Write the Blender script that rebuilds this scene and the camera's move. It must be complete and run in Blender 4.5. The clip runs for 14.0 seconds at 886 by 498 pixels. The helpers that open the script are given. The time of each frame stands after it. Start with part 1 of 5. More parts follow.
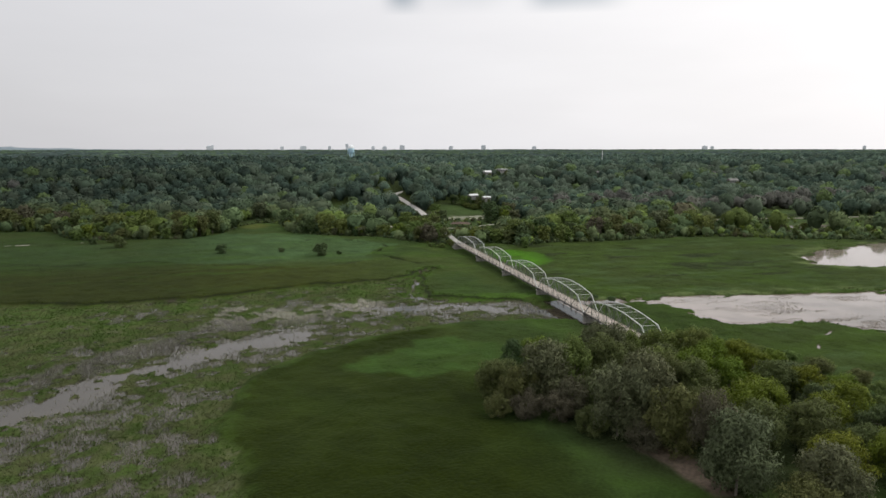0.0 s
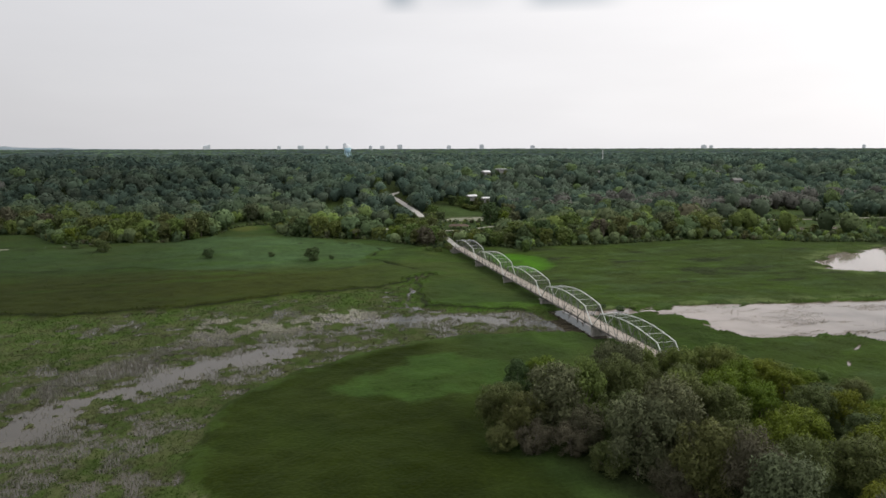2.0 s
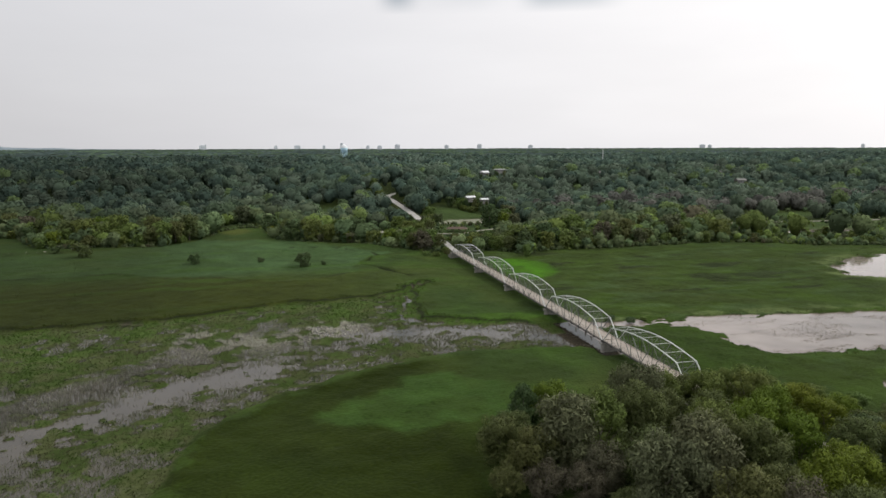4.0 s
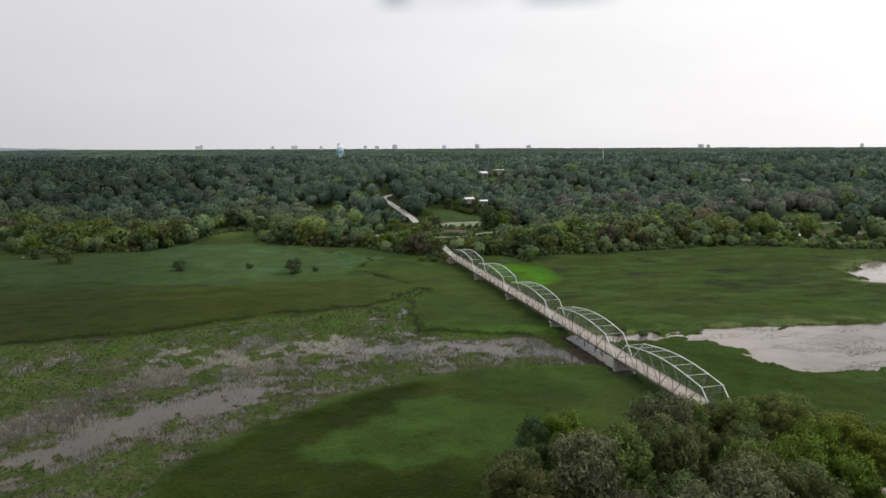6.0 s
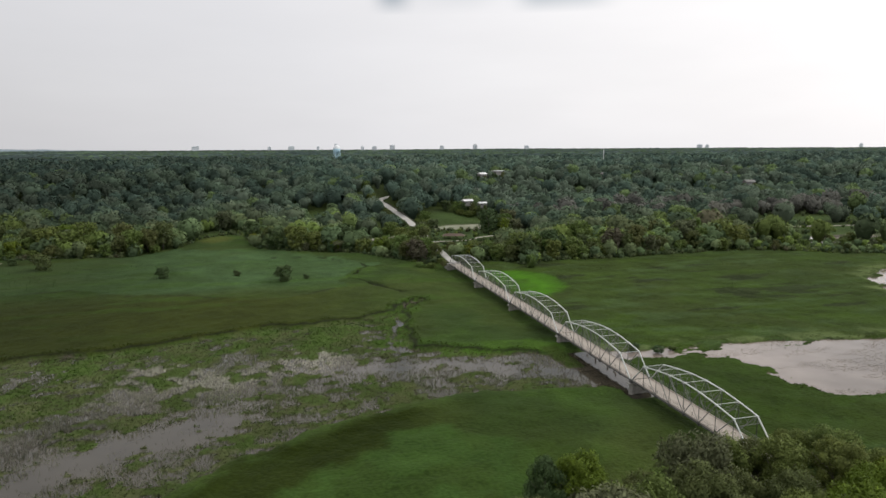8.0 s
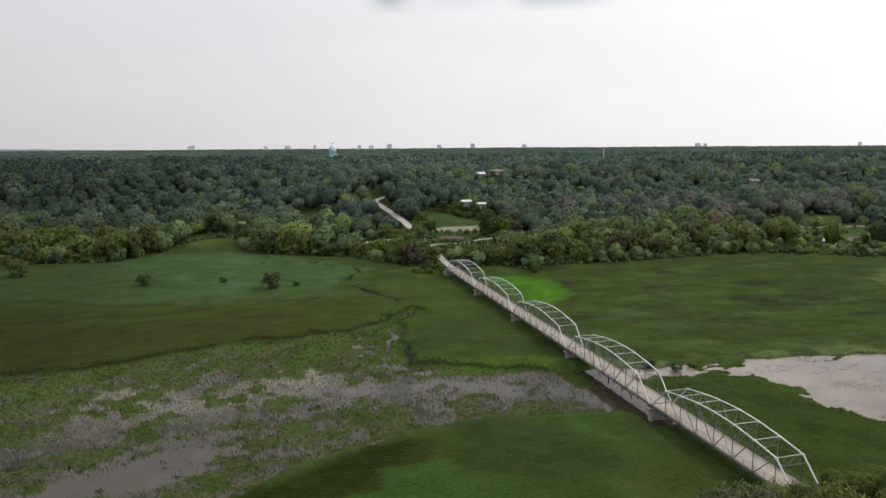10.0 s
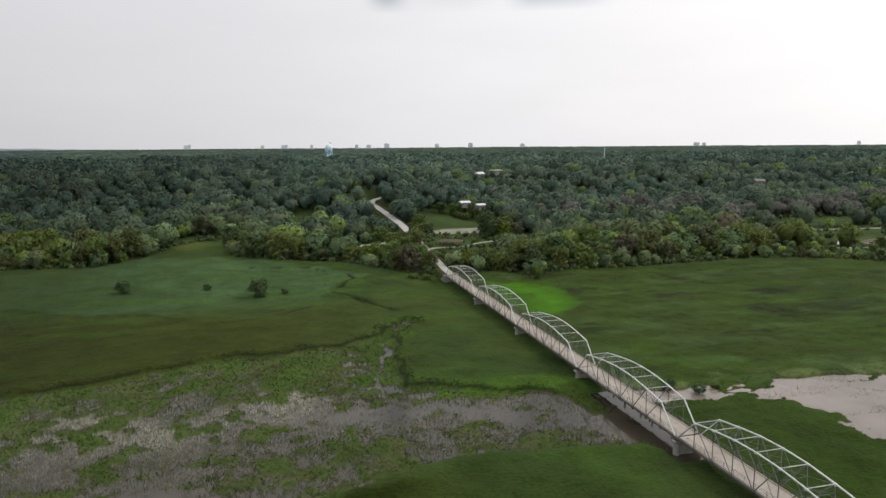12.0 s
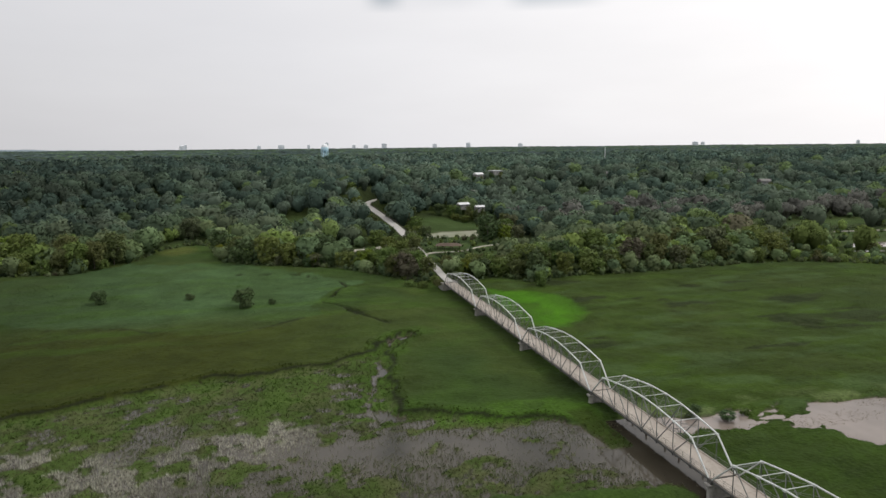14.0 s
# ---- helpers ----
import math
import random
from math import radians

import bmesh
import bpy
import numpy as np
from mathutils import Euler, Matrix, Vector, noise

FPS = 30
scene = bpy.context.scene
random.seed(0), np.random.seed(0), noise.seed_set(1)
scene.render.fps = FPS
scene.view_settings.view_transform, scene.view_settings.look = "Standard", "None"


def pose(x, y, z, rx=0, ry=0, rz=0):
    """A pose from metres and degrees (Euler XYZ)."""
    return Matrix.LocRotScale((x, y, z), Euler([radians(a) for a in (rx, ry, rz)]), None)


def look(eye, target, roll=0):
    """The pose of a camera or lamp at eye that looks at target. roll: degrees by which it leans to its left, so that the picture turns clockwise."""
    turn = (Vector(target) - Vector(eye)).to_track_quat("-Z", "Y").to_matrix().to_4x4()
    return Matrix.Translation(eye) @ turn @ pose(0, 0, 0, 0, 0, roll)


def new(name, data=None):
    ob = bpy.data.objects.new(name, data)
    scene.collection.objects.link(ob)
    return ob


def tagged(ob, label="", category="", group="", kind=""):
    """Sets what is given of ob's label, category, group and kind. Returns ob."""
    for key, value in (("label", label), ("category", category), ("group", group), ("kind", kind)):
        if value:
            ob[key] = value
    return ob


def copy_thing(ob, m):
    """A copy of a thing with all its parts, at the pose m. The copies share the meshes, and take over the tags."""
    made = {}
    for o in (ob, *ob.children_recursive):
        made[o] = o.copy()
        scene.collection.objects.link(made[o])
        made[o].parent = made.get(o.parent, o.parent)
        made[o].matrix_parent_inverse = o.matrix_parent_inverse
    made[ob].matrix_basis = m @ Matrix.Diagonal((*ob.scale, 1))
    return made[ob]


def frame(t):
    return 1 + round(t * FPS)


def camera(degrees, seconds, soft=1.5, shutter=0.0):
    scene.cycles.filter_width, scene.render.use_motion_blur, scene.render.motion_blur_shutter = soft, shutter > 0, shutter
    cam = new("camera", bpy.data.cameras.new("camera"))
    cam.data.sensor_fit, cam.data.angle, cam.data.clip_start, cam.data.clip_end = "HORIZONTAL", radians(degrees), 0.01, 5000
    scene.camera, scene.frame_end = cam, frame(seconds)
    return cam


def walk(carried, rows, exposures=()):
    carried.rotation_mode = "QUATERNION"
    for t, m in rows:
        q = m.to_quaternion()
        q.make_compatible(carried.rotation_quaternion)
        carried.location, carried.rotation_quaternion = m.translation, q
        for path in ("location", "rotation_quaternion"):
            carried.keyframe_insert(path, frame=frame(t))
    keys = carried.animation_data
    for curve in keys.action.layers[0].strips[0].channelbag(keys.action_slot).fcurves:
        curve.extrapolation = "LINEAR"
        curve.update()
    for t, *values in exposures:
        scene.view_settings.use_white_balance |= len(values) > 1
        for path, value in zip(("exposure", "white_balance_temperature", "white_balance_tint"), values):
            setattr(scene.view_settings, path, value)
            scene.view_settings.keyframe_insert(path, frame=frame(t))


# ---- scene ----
cam = camera(67.47, 14.0)
PATH = [
    (0, look((-125.69, -197.57, 72.91), (-102.07, -101.57, 57.89), -0.05)),
    (1.5, look((-121.71, -182.67, 73.08), (-97.90, -86.73, 57.97), -0.11)),
    (3, look((-117.85, -167.79, 73.22), (-93.81, -71.92, 58.07), -0.13)),
    (4.2, look((-114.82, -155.90, 73.30), (-90.58, -60.07, 58.13), -0.18)),
    (5.5, look((-111.57, -143.01, 73.36), (-87.12, -47.24, 58.17), -0.23)),
    (7, look((-107.84, -128.10, 73.40), (-83.18, -32.37, 58.31), -0.25)),
    (8.2, look((-104.85, -116.13, 73.40), (-79.98, -20.46, 58.30), -0.31)),
    (9.2, look((-102.34, -106.12, 73.39), (-77.29, -10.51, 58.21), -0.35)),
    (10.3, look((-99.54, -95.07, 73.36), (-74.30, 0.49, 58.10), -0.40)),
    (11.5, look((-96.42, -82.94, 73.30), (-71.02, 12.56, 57.99), -0.43)),
    (12.75, look((-93.09, -70.21, 73.23), (-67.44, 25.21, 57.87), -0.40)),
    (14, look((-89.66, -57.39, 73.13), (-63.85, 38.00, 57.79), -0.55)),
]
walk(cam, PATH)

# ---- world, sun ----
SUN_AZ, SUN_EL = radians(100), radians(48)          # azimuth clockwise from +y
world = bpy.data.worlds.new("overcast_sky")
scene.world = world
world.use_nodes = True
wn, wl = world.node_tree.nodes, world.node_tree.links
wn.clear()
w_out = wn.new("ShaderNodeOutputWorld")
w_bg = wn.new("ShaderNodeBackground")
sky = wn.new("ShaderNodeTexSky")
sky.sky_type = "NISHITA"
sky.sun_disc = False
sky.sun_elevation, sky.sun_rotation = SUN_EL, SUN_AZ
sky.air_density, sky.dust_density = 1.2, 3.0
w_co = wn.new("ShaderNodeTexCoord")
w_nz = wn.new("ShaderNodeVectorMath")
w_nz.operation = "NORMALIZE"
wl.new(w_co.outputs["Generated"], w_nz.inputs[0])
# brightness of the cloud deck: towards the hidden sun it glows
w_dot = wn.new("ShaderNodeVectorMath")
w_dot.operation = "DOT_PRODUCT"
wl.new(w_nz.outputs[0], w_dot.inputs[0])
w_dot.inputs[1].default_value = (math.sin(SUN_AZ) * math.cos(SUN_EL), math.cos(SUN_AZ) * math.cos(SUN_EL), math.sin(SUN_EL))
w_ramp = wn.new("ShaderNodeMapRange")
w_ramp.inputs["From Min"].default_value, w_ramp.inputs["From Max"].default_value = -0.4, 1.0
w_ramp.inputs["To Min"].default_value, w_ramp.inputs["To Max"].default_value = 0.67, 1.47
wl.new(w_dot.outputs["Value"], w_ramp.inputs["Value"])
# soft grey patches in the cloud deck
w_map = wn.new("ShaderNodeMapping")
w_map.inputs["Scale"].default_value = (1.6, 1.6, 7.0)
w_map.inputs["Location"].default_value = (0.35, 0.0, 0.1)
wl.new(w_nz.outputs[0], w_map.inputs["Vector"])
w_noise = wn.new("ShaderNodeTexNoise")
w_noise.inputs["Scale"].default_value, w_noise.inputs["Detail"].default_value = 2.2, 5
wl.new(w_map.outputs[0], w_noise.inputs["Vector"])
w_cl = wn.new("ShaderNodeMapRange")
w_cl.inputs["From Min"].default_value, w_cl.inputs["From Max"].default_value = 0.35, 0.7
w_cl.inputs["To Min"].default_value, w_cl.inputs["To Max"].default_value = 0.985, 1.03
wl.new(w_noise.outputs["Fac"], w_cl.inputs["Value"])
# a higher layer of blue-grey cloud rags, above about ten degrees
w_sep = wn.new("ShaderNodeSeparateXYZ")
wl.new(w_nz.outputs[0], w_sep.inputs[0])
w_hi = wn.new("ShaderNodeMapRange")
w_hi.inputs["From Min"].default_value, w_hi.inputs["From Max"].default_value = 0.186, 0.208
wl.new(w_sep.outputs["Z"], w_hi.inputs["Value"])
w_az = wn.new("ShaderNodeMath")
w_az.operation = "ARCTAN2"
wl.new(w_sep.outputs["X"], w_az.inputs[0])
wl.new(w_sep.outputs["Y"], w_az.inputs[1])
w_rag = wn.new("ShaderNodeValToRGB")
w_rag.color_ramp.interpolation = "EASE"
for place, level in ((0.30, 0), (0.345, 0), (0.365, 1.0), (0.385, 0.15), (0.42, 0.25), (0.45, 0.1), (0.475, 0.9), (0.505, 0.8), (0.54, 0), (0.62, 0), (0.72, 0.8), (0.9, 0)):
    w_el = w_rag.color_ramp.elements.new(place)
    w_el.color = (level, level, level, 1)
w_azm = wn.new("ShaderNodeMath")
w_azm.operation = "MULTIPLY_ADD"
w_azm.inputs[1].default_value, w_azm.inputs[2].default_value = 0.52, 0.27
wl.new(w_az.outputs[0], w_azm.inputs[0])
wl.new(w_azm.outputs[0], w_rag.inputs["Fac"])
w_ragm = wn.new("ShaderNodeMath")
w_ragm.operation = "MULTIPLY"
wl.new(w_hi.outputs[0], w_ragm.inputs[0])
wl.new(w_rag.outputs[0], w_ragm.inputs[1])
w_mul = wn.new("ShaderNodeMath")
w_mul.operation = "MULTIPLY"
wl.new(w_ramp.outputs[0], w_mul.inputs[0])
wl.new(w_cl.outputs[0], w_mul.inputs[1])
w_col = wn.new("ShaderNodeMix")
w_col.data_type = "RGBA"
w_col.inputs["A"].default_value, w_col.inputs["B"].default_value = (0.955, 0.948, 0.978, 1), (1.0, 0.955, 0.925, 1)
wl.new(w_dot.outputs["Value"], w_col.inputs["Factor"])
w_sc = wn.new("ShaderNodeVectorMath")
w_sc.operation = "SCALE"
wl.new(w_col.outputs["Result"], w_sc.inputs[0])
wl.new(w_mul.outputs[0], w_sc.inputs["Scale"])
w_sky = wn.new("ShaderNodeVectorMath")
w_sky.operation = "SCALE"
w_sky.inputs["Scale"].default_value = 0.05
wl.new(sky.outputs[0], w_sky.inputs[0])
w_mix = wn.new("ShaderNodeMix")
w_mix.data_type = "RGBA"
w_mix.inputs["Factor"].default_value = 0.88
wl.new(w_sky.outputs[0], w_mix.inputs["A"])
w_dim = wn.new("ShaderNodeMix")
w_dim.data_type, w_dim.blend_type = "RGBA", "MULTIPLY"
w_dim.inputs["B"].default_value = (0.52, 0.58, 0.62, 1)
wl.new(w_ragm.outputs[0], w_dim.inputs["Factor"])
wl.new(w_sc.outputs[0], w_dim.inputs["A"])
wl.new(w_dim.outputs["Result"], w_mix.inputs["B"])
wl.new(w_mix.outputs["Result"], w_bg.inputs["Color"])
wl.new(w_bg.outputs[0], w_out.inputs["Surface"])

sun = new("sun", bpy.data.lights.new("sun", "SUN"))
sun.data.energy, sun.data.angle, sun.data.color = 1.3, radians(14), (1.0, 0.95, 0.88)
sun.matrix_world = look((0, 0, 0), (-math.sin(SUN_AZ) * math.cos(SUN_EL), -math.cos(SUN_AZ) * math.cos(SUN_EL), -math.sin(SUN_EL)))


# ---- materials ----
def material(name):
    m = bpy.data.materials.new(name)
    m.use_nodes = True
    n = m.node_tree.nodes
    return m, n, m.node_tree.links, n["Principled BSDF"]


def noise_node(n, l, scale, detail=4, coords=None):
    t = n.new("ShaderNodeTexNoise")
    t.inputs["Scale"].default_value, t.inputs["Detail"].default_value = scale, detail
    if coords is not None:
        l.new(coords, t.inputs["Vector"])
    return t


def plain(name, low, high, scale, rough=0.8, metal=0.0, bump=0.0):
    """A surface between two colours: fine grain of the given size and broad stains."""
    m, n, l, b = material(name)
    co = n.new("ShaderNodeTexCoord")
    fine, broad = noise_node(n, l, scale, 6, co.outputs["Object"]), noise_node(n, l, scale / 9, 4, co.outputs["Object"])
    add = n.new("ShaderNodeMath")
    add.operation = "MULTIPLY_ADD"
    add.inputs[1].default_value, add.inputs[2].default_value = 0.5, 0.0
    l.new(fine.outputs["Fac"], add.inputs[0])
    add2 = n.new("ShaderNodeMath")
    add2.operation = "MULTIPLY_ADD"
    add2.inputs[1].default_value = 0.5
    l.new(broad.outputs["Fac"], add2.inputs[0])
    l.new(add.outputs[0], add2.inputs[2])
    r = n.new("ShaderNodeValToRGB")
    r.color_ramp.elements[0].position, r.color_ramp.elements[1].position = 0.35, 0.65
    r.color_ramp.elements[0].color, r.color_ramp.elements[1].color = (*low, 1), (*high, 1)
    l.new(add2.outputs[0], r.inputs["Fac"])
    l.new(r.outputs["Color"], b.inputs["Base Color"])
    b.inputs["Roughness"].default_value, b.inputs["Metallic"].default_value = rough, metal
    if bump:
        bp = n.new("ShaderNodeBump")
        bp.inputs["Strength"].default_value, bp.inputs["Distance"].default_value = bump, 0.02
        l.new(fine.outputs["Fac"], bp.inputs["Height"])
        l.new(bp.outputs[0], b.inputs["Normal"])
    return m


def tinted(name, rough=0.85, spec=0.2, scales=(1.7, 0.11), spread=0.45, bump=0.0, island=0.0, through_light=0.0, sheen=0.0):
    """Colour from the mesh's 'tint' attribute, varied by noise at two sizes and, for loose leaves or blades, from piece to piece."""
    m, n, l, b = material(name)
    at = n.new("ShaderNodeAttribute")
    at.attribute_name = "tint"
    geo = n.new("ShaderNodeNewGeometry")
    fine, broad = noise_node(n, l, scales[0], 5, geo.outputs["Position"]), noise_node(n, l, scales[1], 4, geo.outputs["Position"])
    s = n.new("ShaderNodeMath")
    s.operation = "ADD"
    l.new(fine.outputs["Fac"], s.inputs[0])
    l.new(broad.outputs["Fac"], s.inputs[1])
    v = n.new("ShaderNodeMapRange")
    v.inputs["From Min"].default_value, v.inputs["From Max"].default_value = 0.6, 1.4
    v.inputs["To Min"].default_value, v.inputs["To Max"].default_value = 1 - spread, 1 + spread
    l.new(s.outputs[0], v.inputs["Value"])
    last = v.outputs[0]
    if island:
        i = n.new("ShaderNodeMapRange")
        i.inputs["To Min"].default_value, i.inputs["To Max"].default_value = 1 - island, 1 + island
        l.new(geo.outputs["Random Per Island"], i.inputs["Value"])
        k = n.new("ShaderNodeMath")
        k.operation = "MULTIPLY"
        l.new(last, k.inputs[0])
        l.new(i.outputs[0], k.inputs[1])
        last = k.outputs[0]
    sc = n.new("ShaderNodeVectorMath")
    sc.operation = "SCALE"
    l.new(at.outputs["Color"], sc.inputs[0])
    l.new(last, sc.inputs["Scale"])
    l.new(sc.outputs[0], b.inputs["Base Color"])
    b.inputs["Roughness"].default_value, b.inputs["Specular IOR Level"].default_value = rough, spec
    if sheen:
        b.inputs["Sheen Weight"].default_value, b.inputs["Sheen Roughness"].default_value = sheen, 0.5
        b.inputs["Sheen Tint"].default_value = (0.62, 0.9, 0.4, 1)
    if bump:
        bp = n.new("ShaderNodeBump")
        bp.inputs["Strength"].default_value, bp.inputs["Distance"].default_value = bump, 0.5
        l.new(fine.outputs["Fac"], bp.inputs["Height"])
        l.new(bp.outputs[0], b.inputs["Normal"])
    if through_light:
        tr, mx = n.new("ShaderNodeBsdfTranslucent"), n.new("ShaderNodeMixShader")
        mx.inputs["Fac"].default_value = through_light
        l.new(sc.outputs[0], tr.inputs["Color"])
        l.new(b.outputs[0], mx.inputs[1])
        l.new(tr.outputs[0], mx.inputs[2])
        l.new(mx.outputs[0], n["Material Output"].inputs["Surface"])
    return m


def leaf(name, colour, spread=0.30, rough=0.6):
    """Leaves of one species: varied from leaf to leaf and from tree to tree."""
    m, n, l, b = material(name)
    geo, info = n.new("ShaderNodeNewGeometry"), n.new("ShaderNodeObjectInfo")
    hsv = n.new("ShaderNodeHueSaturation")
    hsv.inputs["Color"].default_value = (*colour, 1)
    v = n.new("ShaderNodeMapRange")
    v.inputs["To Min"].default_value, v.inputs["To Max"].default_value = 1 - spread, 1 + spread
    l.new(geo.outputs["Random Per Island"], v.inputs["Value"])
    broad = noise_node(n, l, 0.35, 3, geo.outputs["Position"])
    w = n.new("ShaderNodeMapRange")
    w.inputs["From Min"].default_value, w.inputs["From Max"].default_value = 0.3, 0.7
    w.inputs["To Min"].default_value, w.inputs["To Max"].default_value = 0.75, 1.25
    l.new(broad.outputs["Fac"], w.inputs["Value"])
    k = n.new("ShaderNodeMath")
    k.operation = "MULTIPLY"
    l.new(v.outputs[0], k.inputs[0])
    l.new(w.outputs[0], k.inputs[1])
    l.new(k.outputs[0], hsv.inputs["Value"])
    h = n.new("ShaderNodeMapRange")
    h.inputs["To Min"].default_value, h.inputs["To Max"].default_value = 0.464, 0.508
    l.new(info.outputs["Random"], h.inputs["Value"])
    hsv.inputs["Saturation"].default_value = 1.05
    l.new(h.outputs[0], hsv.inputs["Hue"])
    l.new(hsv.outputs["Color"], b.inputs["Base Color"])
    b.inputs["Roughness"].default_value, b.inputs["Specular IOR Level"].default_value = rough, 0.10
    tr, mx = n.new("ShaderNodeBsdfTranslucent"), n.new("ShaderNodeMixShader")
    mx.inputs["Fac"].default_value = 0.22
    l.new(hsv.outputs["Color"], tr.inputs["Color"])
    l.new(b.outputs[0], mx.inputs[1])
    l.new(tr.outputs[0], mx.inputs[2])
    l.new(mx.outputs[0], n["Material Output"].inputs["Surface"])
    return m


def water_surface(name, low, high):
    m, n, l, b = material(name)
    geo = n.new("ShaderNodeNewGeometry")
    broad, fine = noise_node(n, l, 0.06, 5, geo.outputs["Position"]), noise_node(n, l, 1.3, 3, geo.outputs["Position"])
    r = n.new("ShaderNodeValToRGB")
    r.color_ramp.elements[0].position, r.color_ramp.elements[1].position = 0.3, 0.7
    r.color_ramp.elements[0].color, r.color_ramp.elements[1].color = (*low, 1), (*high, 1)
    l.new(broad.outputs["Fac"], r.inputs["Fac"])
    l.new(r.outputs["Color"], b.inputs["Base Color"])
    b.inputs["Roughness"].default_value, b.inputs["IOR"].default_value = 0.06, 1.33
    bp = n.new("ShaderNodeBump")
    bp.inputs["Strength"].default_value, bp.inputs["Distance"].default_value = 0.12, 0.03
    l.new(fine.outputs["Fac"], bp.inputs["Height"])
    l.new(bp.outputs[0], b.inputs["Normal"])
    return m


M_ground = tinted("marsh_ground", 0.95, 0.04, (1.0, 0.07), 0.45, bump=1.0, sheen=0.042)
M_blade = tinted("reed_blades", 0.85, 0.06, (0.42, 0.07), 0.5, island=0.25, through_light=0.35, sheen=0.042)
M_canopy = tinted("woodland_canopy", 0.85, 0.03, (0.35, 0.02), 0.45, bump=1.0)
M_crowns = tinted("woodland_leaves", 0.8, 0.06, (0.4, 0.03), 0.12, island=0.09, through_light=0.3)
M_water = water_surface("peaty_marsh_water", (0.038, 0.033, 0.023), (0.070, 0.061, 0.044))
M_lake = water_surface("silty_lake_water", (0.185, 0.155, 0.132), (0.27, 0.226, 0.196))
M_pond = water_surface("algae_pond_water", (0.30, 0.32, 0.20), (0.52, 0.52, 0.42))
# one paint in two grades, light put into colour: bright chords, backlit members
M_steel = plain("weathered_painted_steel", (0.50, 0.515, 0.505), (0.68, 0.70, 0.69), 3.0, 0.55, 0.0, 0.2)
M_steel_mid = plain("shaded_grey_steel", (0.11, 0.115, 0.11), (0.20, 0.205, 0.20), 3.0, 0.6, 0.0, 0.2)
M_steel_dark = plain("dark_grey_steel", (0.055, 0.053, 0.048), (0.12, 0.118, 0.11), 3.0, 0.65, 0.0, 0.2)
M_deck = plain("worn_concrete_deck", (0.33, 0.288, 0.245), (0.46, 0.408, 0.352), 1.2, 0.9, 0.0, 0.2)
M_concrete = plain("stained_concrete", (0.22, 0.21, 0.19), (0.42, 0.40, 0.37), 1.5, 0.9, 0.0, 0.3)
M_asphalt = plain("pale_worn_road", (0.34, 0.325, 0.30), (0.48, 0.46, 0.43), 0.8, 0.9, 0.0, 0.2)
M_trail = plain("gravel_trail", (0.30, 0.28, 0.23), (0.44, 0.41, 0.35), 0.8, 0.95, 0.0, 0.2)
M_bark = plain("grey_bark", (0.09, 0.075, 0.06), (0.22, 0.19, 0.16), 5.0, 0.9, 0.0, 0.5)
M_roof = plain("pale_flat_roof", (0.60, 0.60, 0.60), (0.78, 0.78, 0.78), 0.4, 0.7)
M_siding = plain("grey_siding", (0.15, 0.145, 0.135), (0.25, 0.245, 0.23), 0.7, 0.8)
# skyline walls and windows whitened, haze painted into their colour
M_tower_wall = plain("haze_pale_facade", (0.80, 0.83, 0.86), (0.88, 0.90, 0.92), 0.05, 0.8)
M_band = plain("haze_pale_window_band", (0.58, 0.62, 0.66), (0.68, 0.72, 0.76), 0.2, 0.3)
M_glass = plain("dark_window_glass", (0.05, 0.06, 0.07), (0.09, 0.10, 0.12), 0.2, 0.15)
M_tank = plain("light_blue_tank_paint", (0.50, 0.74, 0.88), (0.60, 0.82, 0.92), 0.1, 0.5)
M_tank_top = plain("white_tank_paint", (0.82, 0.85, 0.87), (0.88, 0.90, 0.92), 0.1, 0.5)
M_wood = plain("dark_brown_timber", (0.06, 0.04, 0.03), (0.14, 0.10, 0.07), 2.0, 0.85)
M_rust = plain("dark_rusted_rail", (0.05, 0.045, 0.04), (0.12, 0.10, 0.09), 2.0, 0.7)
LEAVES = {
    "silver": leaf("silver_grey_leaves", (0.116, 0.136, 0.074), 0.42),
    "green": leaf("mid_green_leaves", (0.112, 0.160, 0.048)),
    "yellow": leaf("yellow_green_leaves", (0.112, 0.158, 0.026)),
    "dark": leaf("dark_green_leaves", (0.065, 0.103, 0.043)),
    "olive": leaf("olive_green_leaves", (0.098, 0.122, 0.047)),
    "brown": leaf("grey_brown_twigs", (0.112, 0.110, 0.072), 0.3, 0.85),
}


# ---- shared shape helpers ----
def finish(name, mesh, mat, parent=None, label=""):
    ob = new(name, mesh)
    if mat is not None:
        mesh.materials.append(mat)
    if parent is not None:
        ob.parent = parent
    if label:
        ob["label"] = label
    return ob


def part(name, bm, mat, parent=None, label=""):
    mesh = bpy.data.meshes.new(name)
    bm.to_mesh(mesh)
    bm.free()
    return finish(name, mesh, mat, parent, label)


